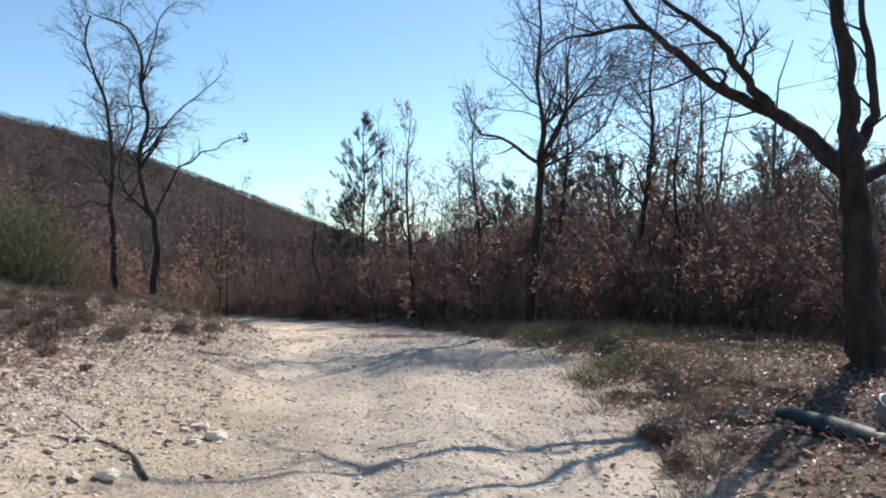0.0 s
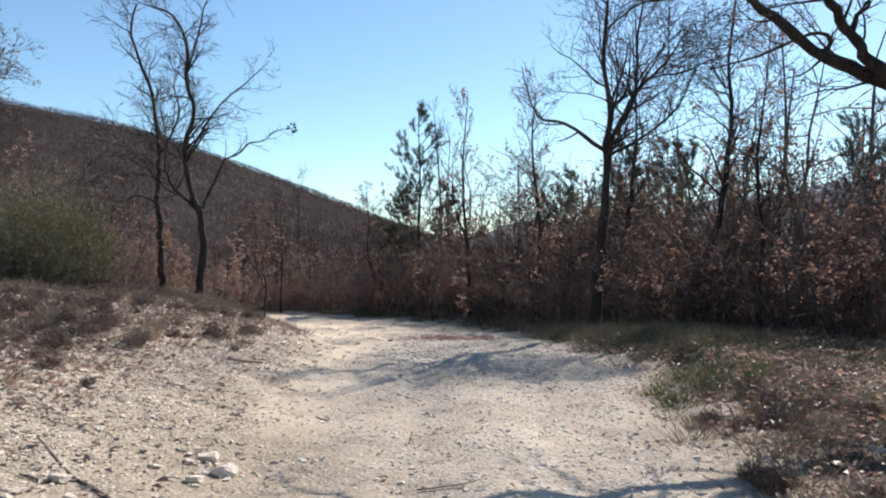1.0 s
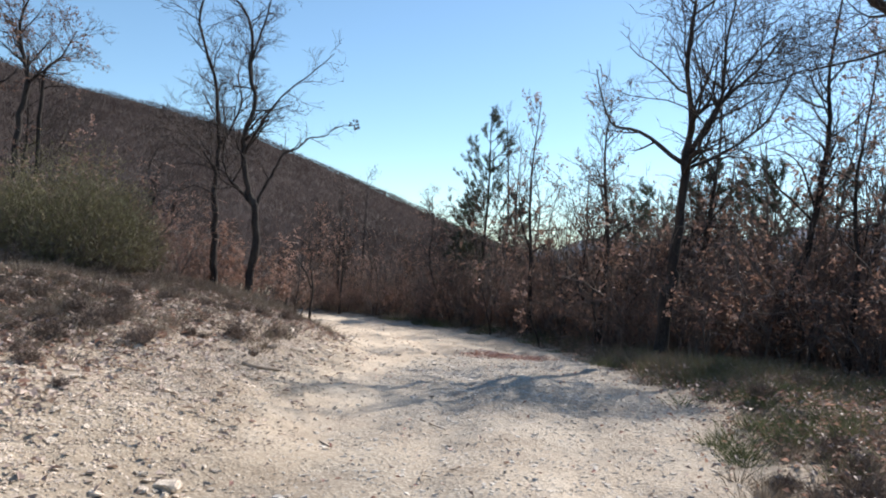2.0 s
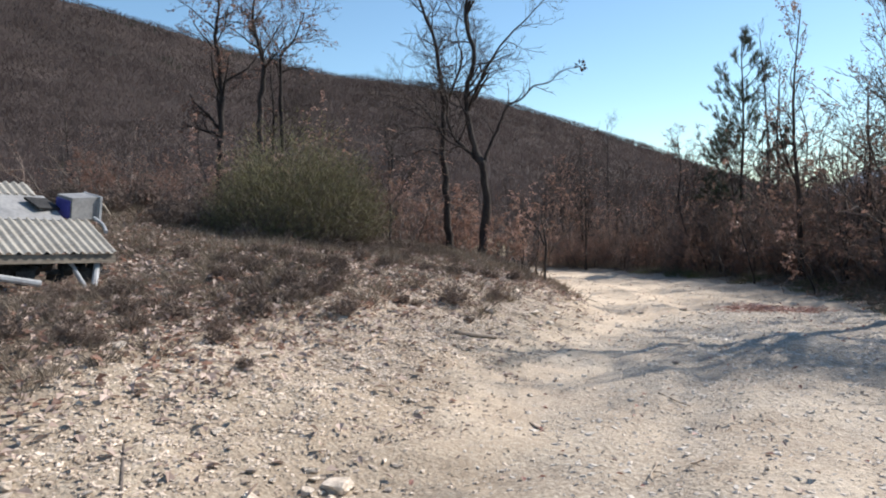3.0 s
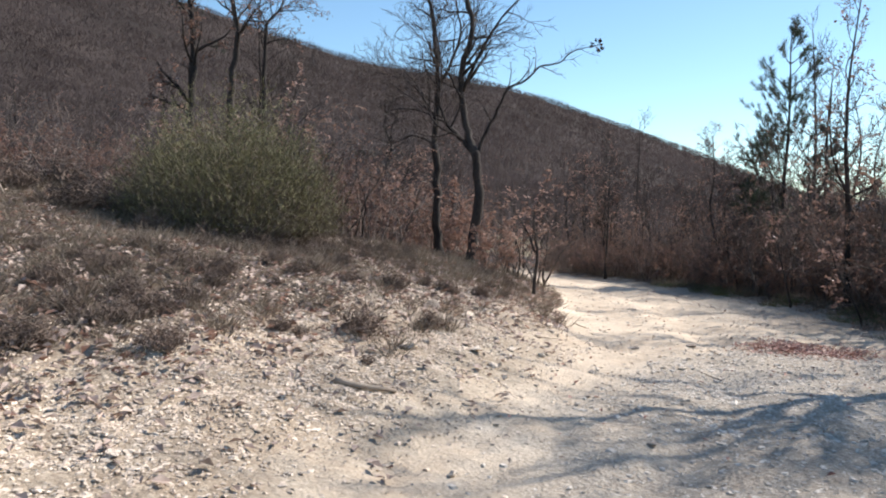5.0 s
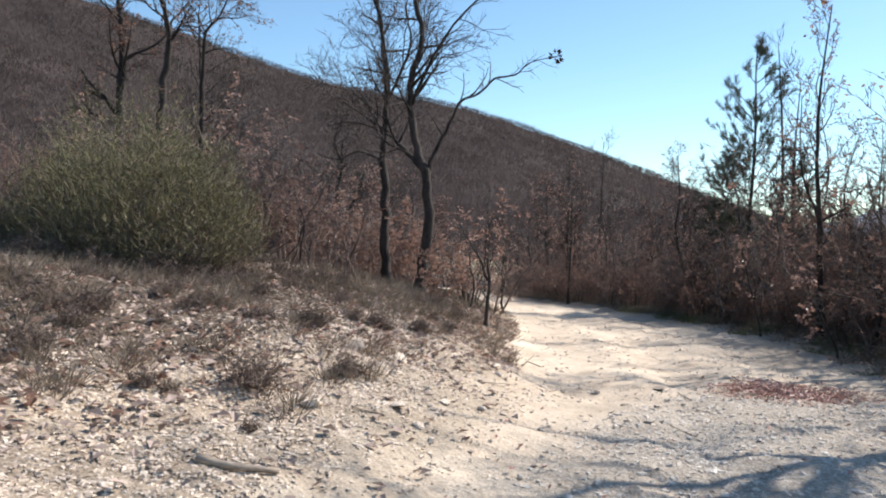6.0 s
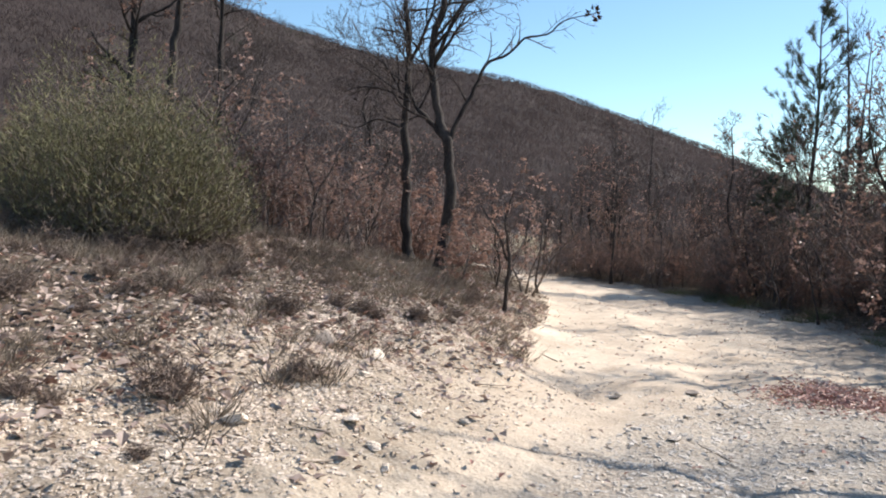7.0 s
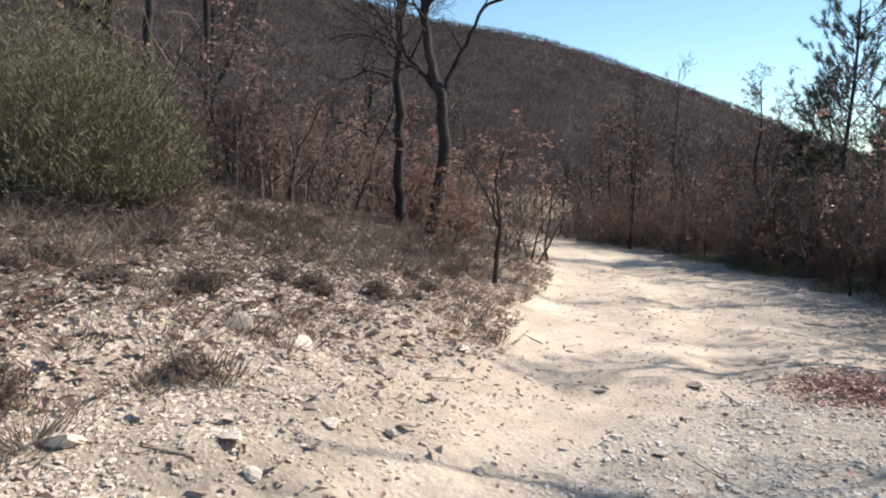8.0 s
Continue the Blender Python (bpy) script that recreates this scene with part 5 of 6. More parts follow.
def grasses():
    t = random.Random(53)
    dry, green = Heap(), Heap()

    def tuft(heap, x, y, h, n, w):
        z = lift(x, y) - 0.01
        for _ in range(n):
            a, q = t.uniform(0, 6.283), abs(t.gauss(0, 0.5))
            foot = Vector((x + math.cos(a) * w * q * 0.5, y + math.sin(a) * w * q * 0.5, z))
            tip = foot + Vector((math.cos(a) * h * t.uniform(0.2, 1.0), math.sin(a) * h * t.uniform(0.2, 1.0), h * t.uniform(0.35, 1.0)))
            heap.spike(foot, tip, t.uniform(0.005, 0.009), t)

    for i in range(3300):
        x, y = spot_on_bank(t, 1.1, 9.0, 4, 21)
        s = float(bank_foot(y)) - x
        if (s < 3 and t.random() < 0.4 and y < 14) or (s < 1.9 and (y < 10.5 or t.random() < 0.4)) or (-9.2 < x < -6.2 and 7.4 < y < 10.1):
            continue
        tuft(dry, x, y, t.uniform(0.07, 0.24), 40, 0.30)
    for i in range(620):
        x, y = spot_on_bank(t, 0.25, 2.4, 14.5, 32)
        tuft(dry, x, y, t.uniform(0.08, 0.22) * (1.0 if y < 17.5 else 0.7), 36, 0.26)
    for i in range(1900):
        y = t.uniform(4, 30)
        x = float(verge_edge(y)) + t.triangular(-0.15, 5.5, 0.7)
        if y > thicket_front(x) + 2 or wobble(x, y, 1.5, 4.4) < -0.25 or (y < 7.5 and abs(x - 2.48 - 0.687 * (y - 5.72)) < 0.4):
            continue
        g = wobble(x, y, 0.9, 2.0) > -0.15 and y > 8.5
        tuft(green if g else dry, x, y, t.uniform(0.09, 0.24) + 0.12 * max(0, float(wobble(x, y, 1.5, 4.4))), 46, 0.36)
    for i in range(520):
        y = t.uniform(14.5, 34)
        x = float(verge_edge(y)) + t.triangular(0.2, 3.2, 0.9)
        tuft(dry, x, y, t.uniform(0.14, 0.42), 34, 0.34)
    # a taller grassy strip where the verge meets the thicket
    for i in range(420):
        y = t.uniform(13.0, 17.2)
        x = float(verge_edge(y)) + t.triangular(0.1, 3.6, 1.0)
        tuft(green if t.random() < 0.45 else dry, x, y, t.uniform(0.16, 0.34) + 0.1 * max(0, float(wobble(x, y, 1.2, 2.4))), 40, 0.36)
    for i in range(360):
        y = 4.2 - 12 * t.random() ** 1.4
        x = float(bank_foot(y)) - t.uniform(1.6, 9.0) if i % 2 else float(verge_edge(y)) + t.triangular(0.0, 7, 1.0)
        if not (y > 3.5 and 1.5 < x < 3.0):
            tuft(dry, x, y, t.uniform(0.08, 0.24), 36, 0.32)
    stuff("dry_grass", dry, GRASS, "tufts of bleached dry grass on bank and verge", "grass")
    stuff("green_grass", green, GREEN_GRASS, "patches of dull green grass along the verge", "grass")


grasses()


# ---- dwarf shrubs on the bank ----
def dwarf_shrub(seed, size):
    t = random.Random(seed)
    ob = thing("dwarf_shrub", "low dark grey-brown twiggy dwarf shrub on stony ground", "shrub", "dwarf shrubs on the bank")
    wood, tips = Heap(), Heap()
    for i in range(130):
        a, q = t.uniform(0, 6.283), math.sqrt(t.random())
        top = Vector((math.cos(a) * q * size * 0.55, math.sin(a) * q * size * 0.55, size * (0.6 - 0.4 * q * q) * t.uniform(0.5, 1.1)))
        foot = Vector((top.x * 0.25, top.y * 0.25, -0.03))
        wood.spike(foot, top, 0.007, t)
        for _ in range(6):
            p = foot.lerp(top, t.uniform(0.35, 1.0))
            tips.spike(p, p + Vector((t.gauss(0, 0.045), t.gauss(0, 0.045), t.uniform(0.0, 0.07))) * (size / 0.45), 0.008, t)
    tagged(part("woody_base", wood, TWIG, ob), kind="stuff")
    tagged(part("shoot_crown", tips, THYME, ob), kind="stuff")
    return ob


shrubs = [dwarf_shrub(81, 0.42), dwarf_shrub(82, 0.34), dwarf_shrub(83, 0.5)]
places = [(-3.55, 10.95, 1.0), (-3.42, 11.8, 0.8), (-3.75, 9.2, 0.7)]
for ob, (x, y, s) in zip(shrubs, places):
    ob.matrix_basis = pose(x, y, lift(x, y), 0, 0, 30) @ Matrix.Scale(s, 4)
ts = random.Random(84)
for i in range(360):
    x, y = spot_on_bank(ts, 1.0, 5.2, 5.5, 18.5)
    s = float(bank_foot(y)) - x
    if (-9.2 < x < -6.0 and 7.2 < y < 10.3) or math.hypot(x + 3.7, y - 12.3) < 0.65 or (math.hypot(x + 3.45, y - 11.3) < 0.75):
        continue
    if s < 2.3 and ts.random() < (0.92 if y < 10.2 else 0.3):
        continue
    copy_thing(shrubs[i % 3], pose(x, y, lift(x, y), ts.uniform(-10, 10), ts.uniform(-10, 10), ts.uniform(0, 360)) @ Matrix.Scale(ts.uniform(0.3, 0.85), 4))


for x, y, s in [(-3.8, 7.7, 0.75), (-4.5, 7.95, 0.7), (-5.5, 8.2, 1.0), (-5.9, 8.0, 0.9), (-5.2, 7.4, 0.7), (-3.3, 7.4, 0.35), (-4.1, 8.1, 0.5), (-4.9, 7.0, 0.6)]:
    copy_thing(shrubs[int(-x * 10) % 3], pose(x, y, lift(x, y), 0, 0, 90 * x) @ Matrix.Scale(s, 4))


for i in range(16):
    x, y = ts.uniform(-12.4, -8.9), ts.uniform(11.9, 14.2)
    if math.hypot(x + 10.05, y - 11.65) > 0.6:
        copy_thing(shrubs[i % 3], pose(x, y, lift(x, y), 0, 0, ts.uniform(0, 360)) @ Matrix.Scale(ts.uniform(1.5, 2.3), 4))


for i in range(26):
    a = 3.2 + 3.3 * i / 25
    x, y = -7.55 + math.cos(a) * ts.uniform(1.1, 1.6), 13.7 + math.sin(a) * ts.uniform(1.1, 1.6)
    copy_thing(shrubs[i % 3], pose(x, y, lift(x, y), 0, 0, ts.uniform(0, 360)) @ Matrix.Scale(ts.uniform(0.9, 1.35), 4))


for i in range(26):
    y = ts.uniform(5, 22)
    x = float(verge_edge(y)) + ts.uniform(0.5, 3.4)
    if math.hypot(x - 3.0, y - 6.2) < 1.0:
        continue
    copy_thing(shrubs[i % 3], pose(x, y, lift(x, y), 0, 0, ts.uniform(0, 360)) @ Matrix.Scale(ts.uniform(0.5, 1.0), 4))


for i in range(44):
    y = ts.uniform(2.4, 8.5)
    x = float(verge_edge(y)) + ts.uniform(0.15, 1.9)
    if math.hypot(x - 2.9, y - 6.1) > 0.7 and abs(x - 2.48 - 0.687 * (y - 5.72)) > 0.4:
        copy_thing(shrubs[i % 3], pose(x, y, lift(x, y), 0, 0, ts.uniform(0, 360)) @ Matrix.Scale(ts.uniform(0.35, 0.8), 4))


# ---- single stones ----
def stone_mesh(seed, mat):
    t = random.Random(seed)
    bm = bmesh.new()
    bmesh.ops.create_icosphere(bm, subdivisions=2, radius=0.5)
    cuts = [(Vector((t.gauss(0, 1), t.gauss(0, 1), t.gauss(0, 1))).normalized(), t.uniform(0.14, 0.34)) for _ in range(9)]
    for v in bm.verts:
        for nrm, d in cuts:
            over = v.co.dot(nrm) - d
            if over > 0:
                v.co -= nrm * over
        v.co += v.co.normalized() * 0.02 * t.gauss(0, 1)
        v.co.z *= 0.45
    data = bpy.data.meshes.new("stone")
    bm.to_mesh(data)
    bm.free()
    data.materials.append(mat)
    return data


pale = [stone_mesh(90 + i, STONE) for i in range(6)]
grey = [stone_mesh(96 + i, DARK_STONE) for i in range(3)]


def stone(x, y, size, mesh, label="pale angular limestone lump lying on the ground", tilt=0.0, sink=0.12):
    ob = tagged(new("stone", mesh), label, "stone", "loose stones")
    ob.matrix_basis = pose(x, y, lift(x, y) + size * (0.2 - sink), tilt, tilt * 0.6, (x * 977 + y * 331) % 360) @ Matrix.Scale(size, 4)
    return ob


for x, y, size in [(-2.82, 6.77, 0.13), (-3.16, 7.33, 0.15), (-3.21, 8.62, 0.14), (-3.36, 9.77, 0.14), (-3.14, 11.04, 0.24), (-2.69, 11.54, 0.22), (-3.37, 11.69, 0.16), (-3.71, 13.24, 0.22),
                   (-3.22, 13.98, 0.22), (-3.28, 12.25, 0.16), (-3.09, 6.65, 0.14), (-2.0, 6.62, 0.36), (-1.82, 6.42, 0.26), (-1.88, 6.0, 0.13), (-2.1, 6.45, 0.15), (-1.6, 6.75, 0.11),
                   (-2.66, 20.1, 0.2), (-7.0, 35.0, 0.4), (-1.75, 15.9, 0.18), (-2.95, 5.5, 0.2), (-2.55, 5.2, 0.16), (-3.05, 7.05, 0.16), (-2.4, 8.0, 0.1), (-1.95, 13.9, 0.14), (-3.9, 11.9, 0.2), (1.35, 11.6, 0.14)]:
    stone(x, y, size * 0.68, pale[int(abs(x * 100 + y * 10)) % 6])
for x, y, size in [(-1.84, 6.38, 0.24), (-1.92, 6.12, 0.15), (-2.5, 5.6, 0.16), (-1.58, 5.42, 0.15), (-2.12, 5.02, 0.20), (-2.22, 6.2, 0.12), (-2.27, 4.9, 0.13), (-4.35, 6.95, 0.17), (-4.0, 7.0, 0.16), (-3.52, 7.02, 0.14), (-3.05, 7.0, 0.11), (-3.45, 7.8, 0.11), (-2.27, 7.88, 0.08),
                   (-3.14, 11.03, 0.22), (-2.86, 11.6, 0.18), (-3.22, 13.95, 0.13), (-2.6, 12.35, 0.1), (-1.91, 9.55, 0.1), (-2.9, 8.2, 0.1)]:
    stone(x, y, size, pale[int(abs(x * 70 + y * 30)) % 6], sink=0.06)
stone(-3.83, 12.5, 0.26, grey[0], "grey weathered rock slab leaning out of the bank", 38, 0.05)
stone(-3.55, 12.65, 0.26, pale[2], "pale flat rock beside the grey slab", 12)
stone(-1.9, 14.95, 0.14, grey[1], "dark grey stone on the dusty track")
stone(-2.35, 14.35, 0.09, grey[2], "dark grey stone on the dusty track")
tq = random.Random(97)
for cx, cy, sd, many in ((-1.93, 6.5, 0.16, 16), (-2.6, 5.35, 0.22, 14), (-2.9, 6.7, 0.25, 8)):
    for i in range(many):
        stone(cx + tq.gauss(0, sd), cy + tq.gauss(0, sd), tq.uniform(0.04, 0.11), pale[i % 6], "small pale broken stone in a heap of rubble")
for i in range(130):
    x, y = spot_on_bank(tq, -0.3, 3.4, 4, 16.5) if i < 95 else spot_on_bank(tq, -3.4, -0.2, 4, 24)
    stone(x, y, 0.04 + 0.09 * tq.random() ** 2.5, pale[i % 6] if i % 5 else grey[i % 3], "small pale broken stone on stony ground")


# ---- fallen sticks ----
def stick(seed, length, r, fork=True):
    t = Tree(seed, crook=0.16, rise=0.0)
    pts = t.line((-length / 2, 0, 0), (1, 0, 0), length, 7, 0.0)
    pts = [Vector((p.x, p.y, r * 0.8 + abs(p.z) * 0.3)) for p in pts]
    h = Heap()
    h.tube(pts, [r * (1.0 - 0.5 * i / 7) * t.r.uniform(0.9, 1.1) for i in range(8)], 7)
    if fork:
        k = pts[4]
        h.tube([k, k + Vector((length * 0.12, length * 0.1, 0.01)), k + Vector((length * 0.2, length * 0.22, 0.0))], [r * 0.6, r * 0.4, r * 0.25], 5)
    return h.mesh("stick", DEADWOOD, True)


def lay(mesh, x, y, turn, label="weathered dead stick lying on the ground"):
    ob = tagged(new("stick", mesh), label, "stick", "fallen sticks")
    dx, dy = (lift(x + 0.2, y) - lift(x - 0.2, y)) / 0.4, (lift(x, y + 0.2) - lift(x, y - 0.2)) / 0.4
    ob.matrix_basis = Matrix.Translation((x, y, lift(x, y))) @ Vector((0, 0, 1)).rotation_difference(Vector((-dx, -dy, 1))).to_matrix().to_4x4() @ pose(0, 0, 0, 0, 0, turn)


lay(stick(1, 0.42, 0.026, False), -2.88, 10.08, 30, "thick barkless branch lying at the bank's foot")
crooked = Heap()


def on_ground(points, over):
    return [Vector((x, y, lift(x, y) + over)) for x, y in points]


line = curve_through(on_ground([(-2.92, 6.1), (-2.5, 5.72), (-2.3, 5.60), (-2.1, 5.42), (-1.92, 5.15)], 0.012))
crooked.tube(line, [0.007 + 0.010 * q / 16 for q in range(17)], 7)
crooked.tube([line[5], *on_ground([(-2.55, 5.55), (-2.72, 5.58)], 0.008)], [0.01, 0.008, 0.005], 5)
branch = tagged(new("branch", crooked.mesh("branch", PALE_BARK, True)), "crooked dark branch lying on the stony track edge", "branch")
lay(stick(22, 0.8, 0.035, True), 4.95, 12.6, -22, "pale barkless log lying in the verge grass")
lay(stick(21, 0.42, 0.010, False), -1.6, 8.22, -46, "thin forked branch lying on the track")
small = [stick(3 + i, 0.22 + 0.06 * i, 0.007, i % 2 == 0) for i in range(4)]
tk = random.Random(98)
for i in range(26):
    x, y = spot_on_bank(tk, -1.6, 4.5, 3.5, 18)
    lay(small[i % 4], x, y, tk.uniform(0, 360), "thin dry twig lying on the ground")


# ---- things left lying about ----
GALV = material("galvanised sheet", (0.27, 0.25, 0.215), (0.42, 0.395, 0.345), 5, 40, rough=0.65, bump=0.1, spread=0.03, spec=0.3)
GREY_PLASTIC = material("faded grey plastic", (0.22, 0.22, 0.22), (0.36, 0.355, 0.345), 4, 30, rough=0.5, bump=0.1, spread=0.03)
BLUE_PLASTIC = material("blue plastic", (0.05, 0.05, 0.22), (0.10, 0.10, 0.38), 4, 30, rough=0.45, bump=0.05, spread=0.03)
OLD_WOOD = material("old grey timber", (0.14, 0.115, 0.09), (0.30, 0.26, 0.21), 6, 50, bump=0.5, stretch=(0.2, 1, 1))
BLACK = material("black sacking", (0.012, 0.012, 0.013), (0.05, 0.048, 0.045), 8, 50, rough=0.7, bump=0.5)
# dark green taken darker still, with the oak trunk's shade in the colour
SHADED_GREEN = material("dark green glossy plastic", (0.002, 0.015, 0.012), (0.005, 0.028, 0.021), 3, 40, rough=0.4, bump=0.05, spread=0.03, spec=0.15)
PALE_PLASTIC = material("pale dirty plastic", (0.28, 0.29, 0.30), (0.46, 0.47, 0.48), 5, 30, rough=0.4, bump=0.1, spread=0.03)


def corrugated(x0, x1, y0, z0, y1, z1, pitch=0.076, deep=0.011, thick=0.004):
    """A sloping sheet with ribs that run up the slope."""
    h = Heap()
    n = int((x1 - x0) / pitch * 8)
    for side in (0, -thick):
        for i in range(n + 1):
            x = x0 + (x1 - x0) * i / n
            w = deep * math.sin(2 * math.pi * (x - x0) / pitch) + side
            h.v += [(x, y0, z0 + w), (x, y1, z1 + w)]
    k = 2 * (n + 1)
    for i in range(n):
        a = 2 * i
        h.f += [(a, a + 2, a + 3, a + 1), (k + a, k + a + 1, k + a + 3, k + a + 2), (a, k + a, k + a + 2, a + 2), (a + 1, a + 3, k + a + 3, k + a + 1)]
    h.f += [(0, 1, k + 1, k), (2 * n, k + 2 * n, k + 2 * n + 1, 2 * n + 1)]
    return h


def one_box(m, sx, sy, sz):
    h = Heap()
    h.box(m, sx, sy, sz)
    return h


def lean_to():
    """A low lean-to: one sloping roof of ribbed and plain sheets on a timber frame."""
    x, y = -6.33, 9.26
    g = lift(x, y)
    ob = thing("lean_to", "derelict low lean-to roofed with grey corrugated sheets", "shelter")
    f, k = (1.045 - g) / 1.13, 0.56

    def up(d, over=0.0):
        return f + k * d + over

    part("ribbed_sheet", corrugated(-2.1, -0.24, 0.0, up(0), 0.52, up(0.52)), GALV, ob, "weathered ribbed roof sheet")
    part("ribbed_sheet", corrugated(-2.1, -0.52, 0.90, up(0.90, 0.01), 1.12, up(1.12, 0.01)), GALV, ob, "weathered ribbed roof sheet")
    slope = math.degrees(math.atan(k))
    part("plain_sheet", one_box(pose(-1.28, 0.71, up(0.71, -0.004), slope, 0, 0), 1.64, 0.48, 0.012), GREY_PLASTIC, ob, "plain grey roof sheet")
    part("front_beam", one_box(pose(-1.17, 0.05, f - 0.055), 1.86, 0.05, 0.075), OLD_WOOD, ob, "dark timber beam")
    part("back_beam", one_box(pose(-1.3, 1.05, up(1.05, -0.06)), 1.55, 0.05, 0.075), OLD_WOOD, ob, "dark timber beam")
    for i, (a, b, fat) in enumerate((((-0.36, 0.12, f - 0.08), (-0.48, -0.04, -0.04), 0.028), ((-1.75, 0.10, f - 0.10), (-0.92, 0.00, 0.02), 0.030), ((-2.0, 1.05, up(1.05, -0.1)), (-2.0, 1.05, -0.1), 0.035), ((-0.6, 1.05, up(1.05, -0.1)), (-0.6, 1.05, -0.1), 0.035), ((-0.62, 0.1, f - 0.09), (-0.52, 0.02, -0.03), 0.02))):
        h = Heap()
        h.tube([a, Vector(a).lerp(Vector(b), 0.5), b], [fat] * 3, 8)
        part("strut", h, PALE_PLASTIC if i in (0, 1, 4) else OLD_WOOD, ob)
    box = part("bin", one_box(pose(-0.26, 0.66, up(0.66, 0.05), 12, -5, 8), 0.28, 0.22, 0.21), GREY_PLASTIC, ob, "faded grey plastic bin on the roof's end")
    part("blue_side", one_box(pose(-0.408, 0.645, up(0.64, 0.04), 12, -5, 8), 0.014, 0.19, 0.17), BLUE_PLASTIC, box, "faded blue side")
    part("rim", one_box(pose(-0.11, 0.68, up(0.66, 0.05), 12, -5, 8), 0.025, 0.26, 0.25), PALE_PLASTIC, box)
    part("lid", one_box(pose(-0.56, 0.72, up(0.72, 0.03), slope, 0, 20), 0.26, 0.2, 0.02), BLACK, box, "dark lid")
    h = Heap()
    h.tube(curve_through([(-0.16, 0.56, up(0.56, 0.0)), (-0.11, 0.50, up(0.50, -0.02)), (-0.13, 0.40, up(0.40, -0.02)), (-0.17, 0.32, up(0.32, 0.0))]), [0.018] * 13, 6)
    part("bracket", h, PALE_PLASTIC, ob)
    h = Heap()
    for i in range(8):
        h.stone((-0.98 + 0.09 * i, 0.14 + 0.03 * (i % 2), 0.08 + 0.06 * (i % 3)), 0.24, random.Random(i), 0.8)
    tagged(part("sacking", h, BLACK, ob, "dark crumpled sacking underneath"), kind="stuff")
    part("plank", one_box(pose(-1.5, 0.35, f - 0.12, 6, 0, 0), 1.2, 0.3, 0.12), BLACK, ob, "dark stored plank")
    ob.matrix_basis = pose(x, y, g, 0, 3, 80) @ Matrix.Scale(1.13, 4)


lean_to()


def pale_stump():
    """A split pale branch that arches out of the grass."""
    x, y = -10.05, 11.65
    ob = Heap()
    ob.tube(curve_through([(-0.30, 0, -0.05), (-0.22, 0, 0.26), (0.02, 0.02, 0.40), (0.24, 0.02, 0.28), (0.40, 0, 0.02)]), [0.05, 0.045, 0.04, 0.05, 0.055, 0.05, 0.045, 0.05, 0.05, 0.045, 0.04, 0.04, 0.035, 0.03, 0.028, 0.025, 0.02], 7)
    it = tagged(new("broken_branch", ob.mesh("broken_branch", DEADWOOD, True)), "pale arched broken branch among dry shrubs", "branch")
    it.matrix_basis = pose(x, y, lift(x, y), 0, 0, 40) @ Matrix.Scale(0.7, 4)


pale_stump()


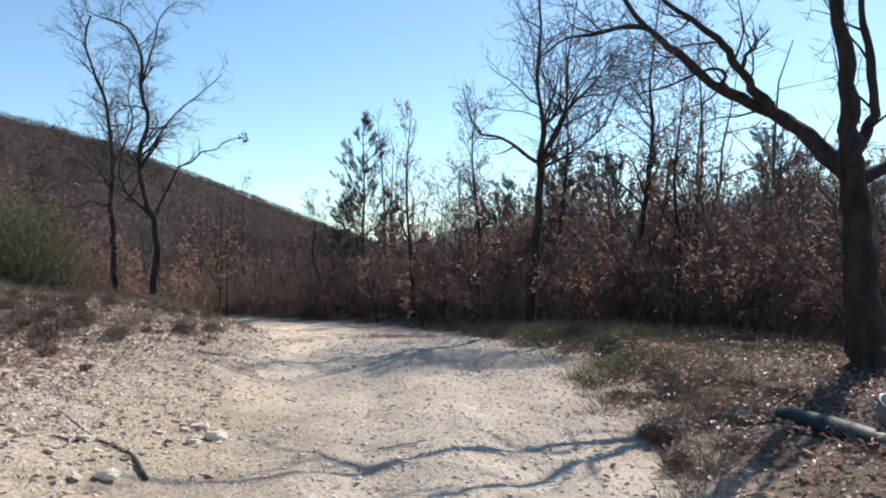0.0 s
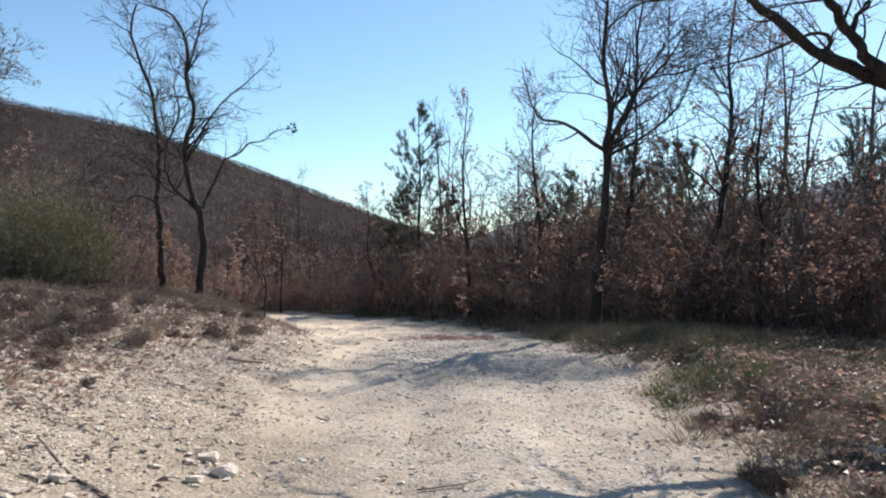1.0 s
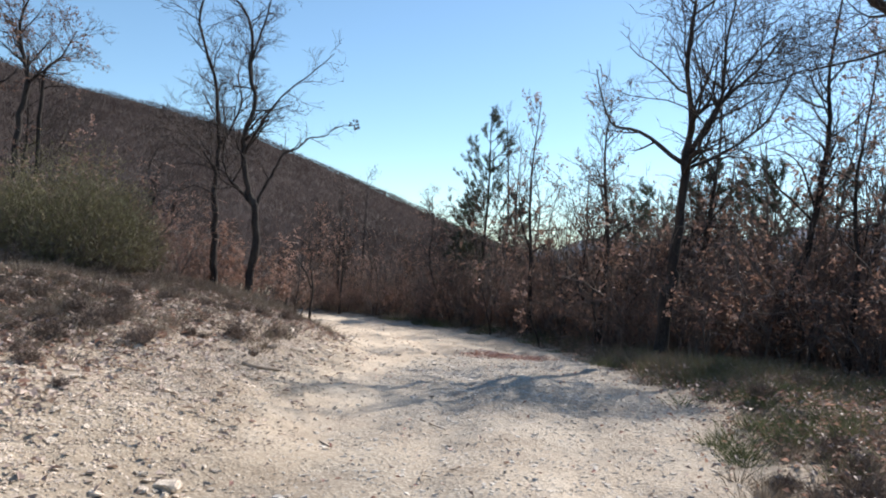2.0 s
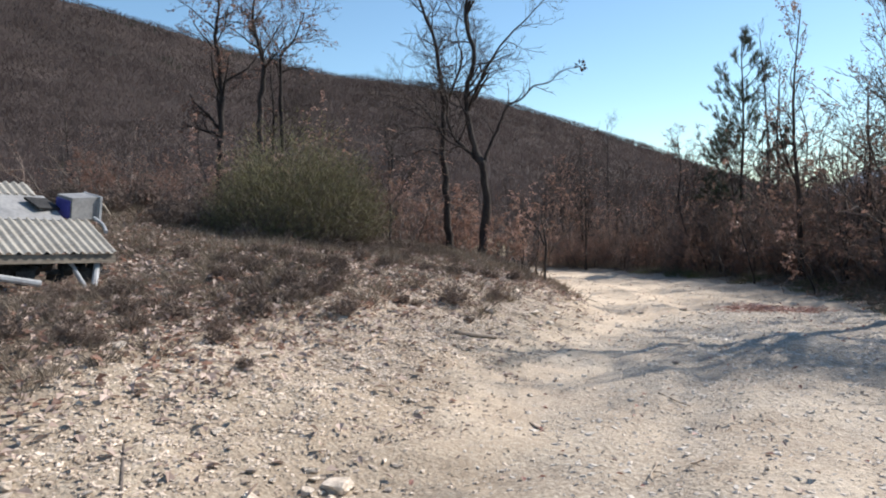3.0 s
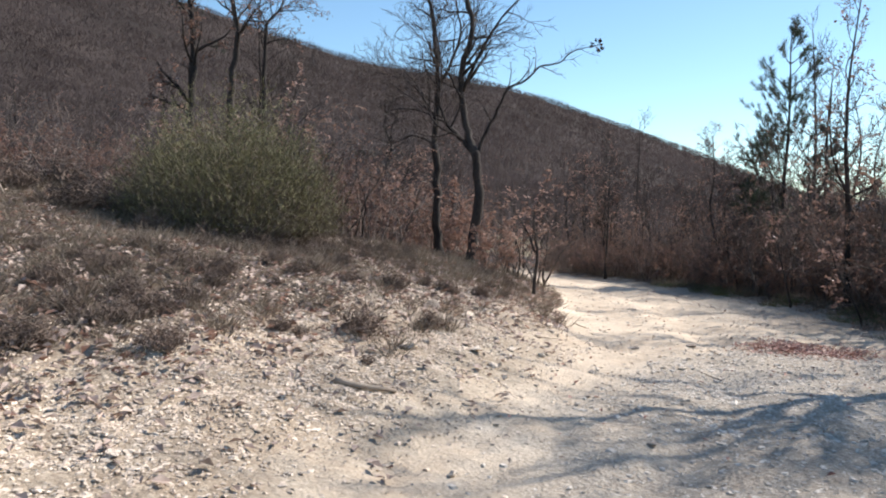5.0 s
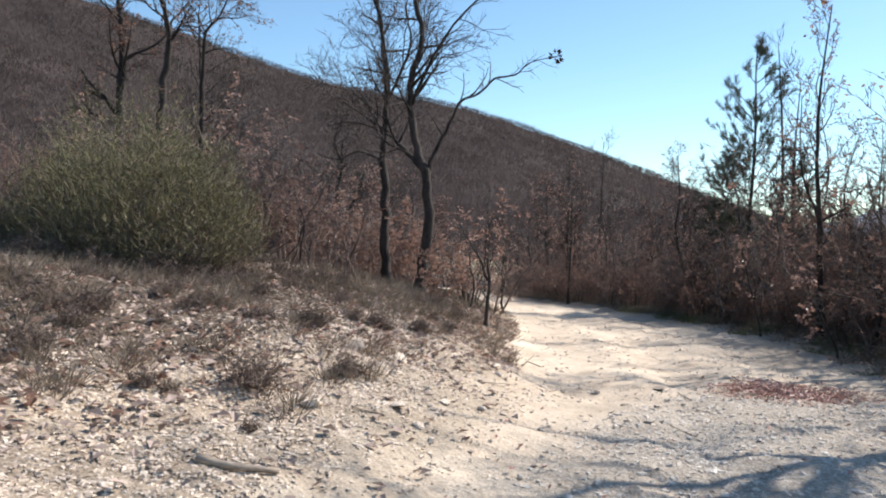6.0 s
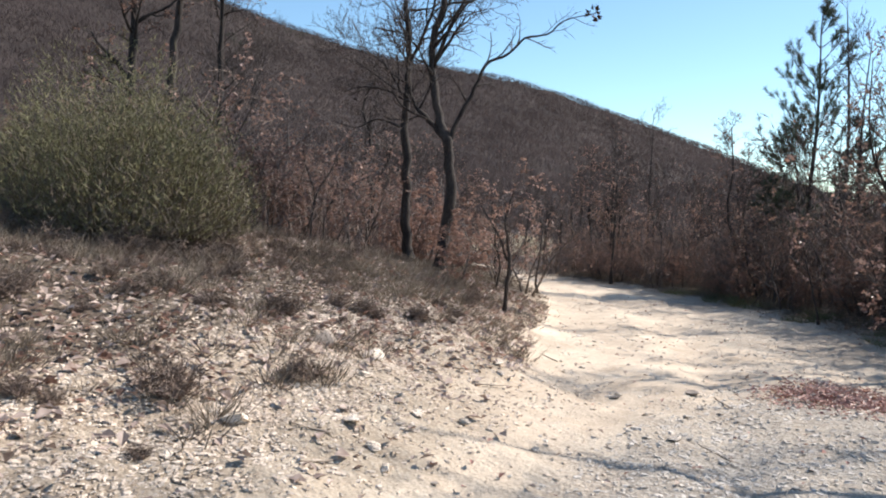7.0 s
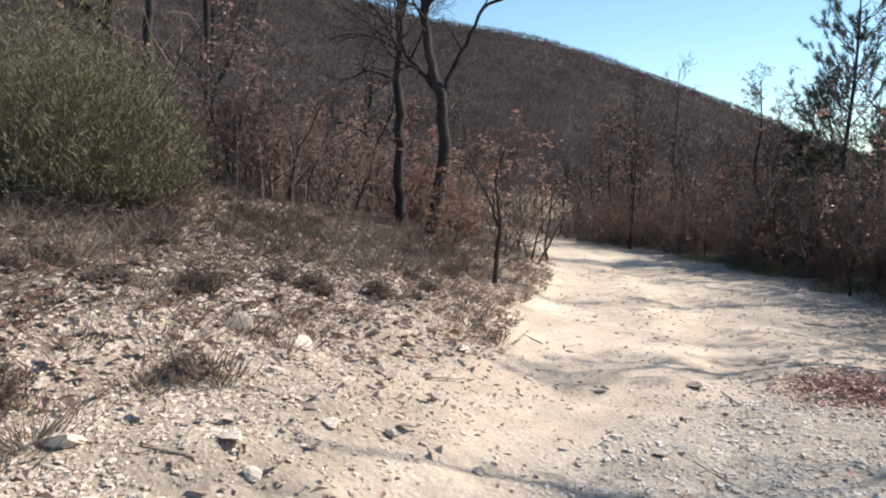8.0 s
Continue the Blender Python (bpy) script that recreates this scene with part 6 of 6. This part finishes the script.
def green_panel():
    x, y = 2.93, 6.08
    g = lift(x, y)
    ob = thing("moulded_panel", "discarded dark green glossy moulded plastic panel under the oak", "panel")
    shell = Heap()
    profile = [(-0.12, 0.01), (-0.11, 0.06), (-0.06, 0.10), (0.0, 0.115), (0.05, 0.11), (0.065, 0.08), (0.11, 0.07), (0.16, 0.02)]
    n, m = 14, len(profile)
    for side in (0, 1):
        for i in range(n + 1):
            u = i / n
            taper = 0.55 + 0.45 * math.sin(min(1, u * 1.4) * math.pi / 2)
            for px, pz in profile:
                shell.v.append(((u - 0.5) * 1.25, px * taper, (pz * taper + 0.05 * (1 - u)) - 0.008 * side))
    k = (n + 1) * m
    for i in range(n):
        for j in range(m - 1):
            a = i * m + j
            shell.f += [(a, a + m, a + m + 1, a + 1), (k + a, k + a + 1, k + a + m + 1, k + a + m)]
        a = i * m
        shell.f += [(a, k + a, k + a + m, a + m), (a + m - 1, a + 2 * m - 1, k + a + 2 * m - 1, k + a + m - 1)]
    for j in range(m - 1):
        shell.f += [(j, j + 1, k + j + 1, k + j), (n * m + j, k + n * m + j, k + n * m + j + 1, n * m + j + 1)]
    part("shell", shell, SHADED_GREEN, ob, soft=True)
    # the bright gleam along the panel's edge, built as a thin pale tube
    highlight = Heap()
    highlight.tube([((u - 0.5) * 1.25, 0.062 * (0.55 + 0.45 * math.sin(min(1, u * 1.4) * math.pi / 2)), 0.10 * (0.55 + 0.45 * math.sin(min(1, u * 1.4) * math.pi / 2)) + 0.05 * (1 - u)) for u in (0.05, 0.3, 0.55, 0.8, 1.0)], [0.007] * 5, 6)
    part("trim_strip", highlight, PALE_PLASTIC, ob, "pale strip standing in for the edge highlight")
    ob.matrix_basis = pose(x, y, g + 0.02, 0, 0, -75) @ Matrix.Diagonal((1.0, 1.15, 1.0, 1.0))
    tub = Heap()
    rings = [(0.20, 0.0), (0.25, 0.10), (0.27, 0.2), (0.285, 0.21), (0.255, 0.2), (0.23, 0.1), (0.18, 0.03)]
    for r, z in rings:
        for q in range(20):
            a = 6.2832 * q / 20
            tub.v.append((r * math.cos(a), r * math.sin(a) * 0.75, z))
    for i in range(len(rings) - 1):
        for q in range(20):
            w = (q + 1) % 20
            tub.f.append((i * 20 + q, i * 20 + w, i * 20 + 20 + w, i * 20 + 20 + q))
    tub.f += [tuple(range(19, -1, -1)), tuple(range(120, 140))]
    # a pale tub given the grey plastic, so its colour holds the trunk's shade
    it = tagged(new("tub", tub.mesh("tub", GREY_PLASTIC, True)), "plastic tub tipped over beside the oak, greyed for shade", "tub")
    it.matrix_basis = pose(3.3, 6.0, lift(3.3, 6.0) + 0.05, 30, 8, 20) @ Matrix.Scale(0.8, 4)


green_panel()


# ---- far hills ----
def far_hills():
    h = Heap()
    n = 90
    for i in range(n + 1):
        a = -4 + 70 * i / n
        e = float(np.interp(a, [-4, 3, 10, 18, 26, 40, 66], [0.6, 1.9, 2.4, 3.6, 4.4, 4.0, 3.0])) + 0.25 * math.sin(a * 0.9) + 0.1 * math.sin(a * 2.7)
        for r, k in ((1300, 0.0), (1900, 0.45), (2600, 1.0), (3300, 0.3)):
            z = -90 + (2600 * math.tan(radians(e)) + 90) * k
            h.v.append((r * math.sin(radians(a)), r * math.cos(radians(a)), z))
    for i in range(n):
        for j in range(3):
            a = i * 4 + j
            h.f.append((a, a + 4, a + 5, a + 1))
    ob = tagged(new("backdrop", h.mesh("backdrop", HAZED_HILL, True)), "distant wooded hills with blue-grey haze in their colour", "hills", kind="structure")
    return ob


# the blue-grey is air haze, put straight into the forest's base colour
HAZED_HILL = material("hazed distant forest", (0.15, 0.19, 0.25), (0.22, 0.26, 0.32), 0.004, 0.03, rough=1.0, bump=0.0, spread=0.0)
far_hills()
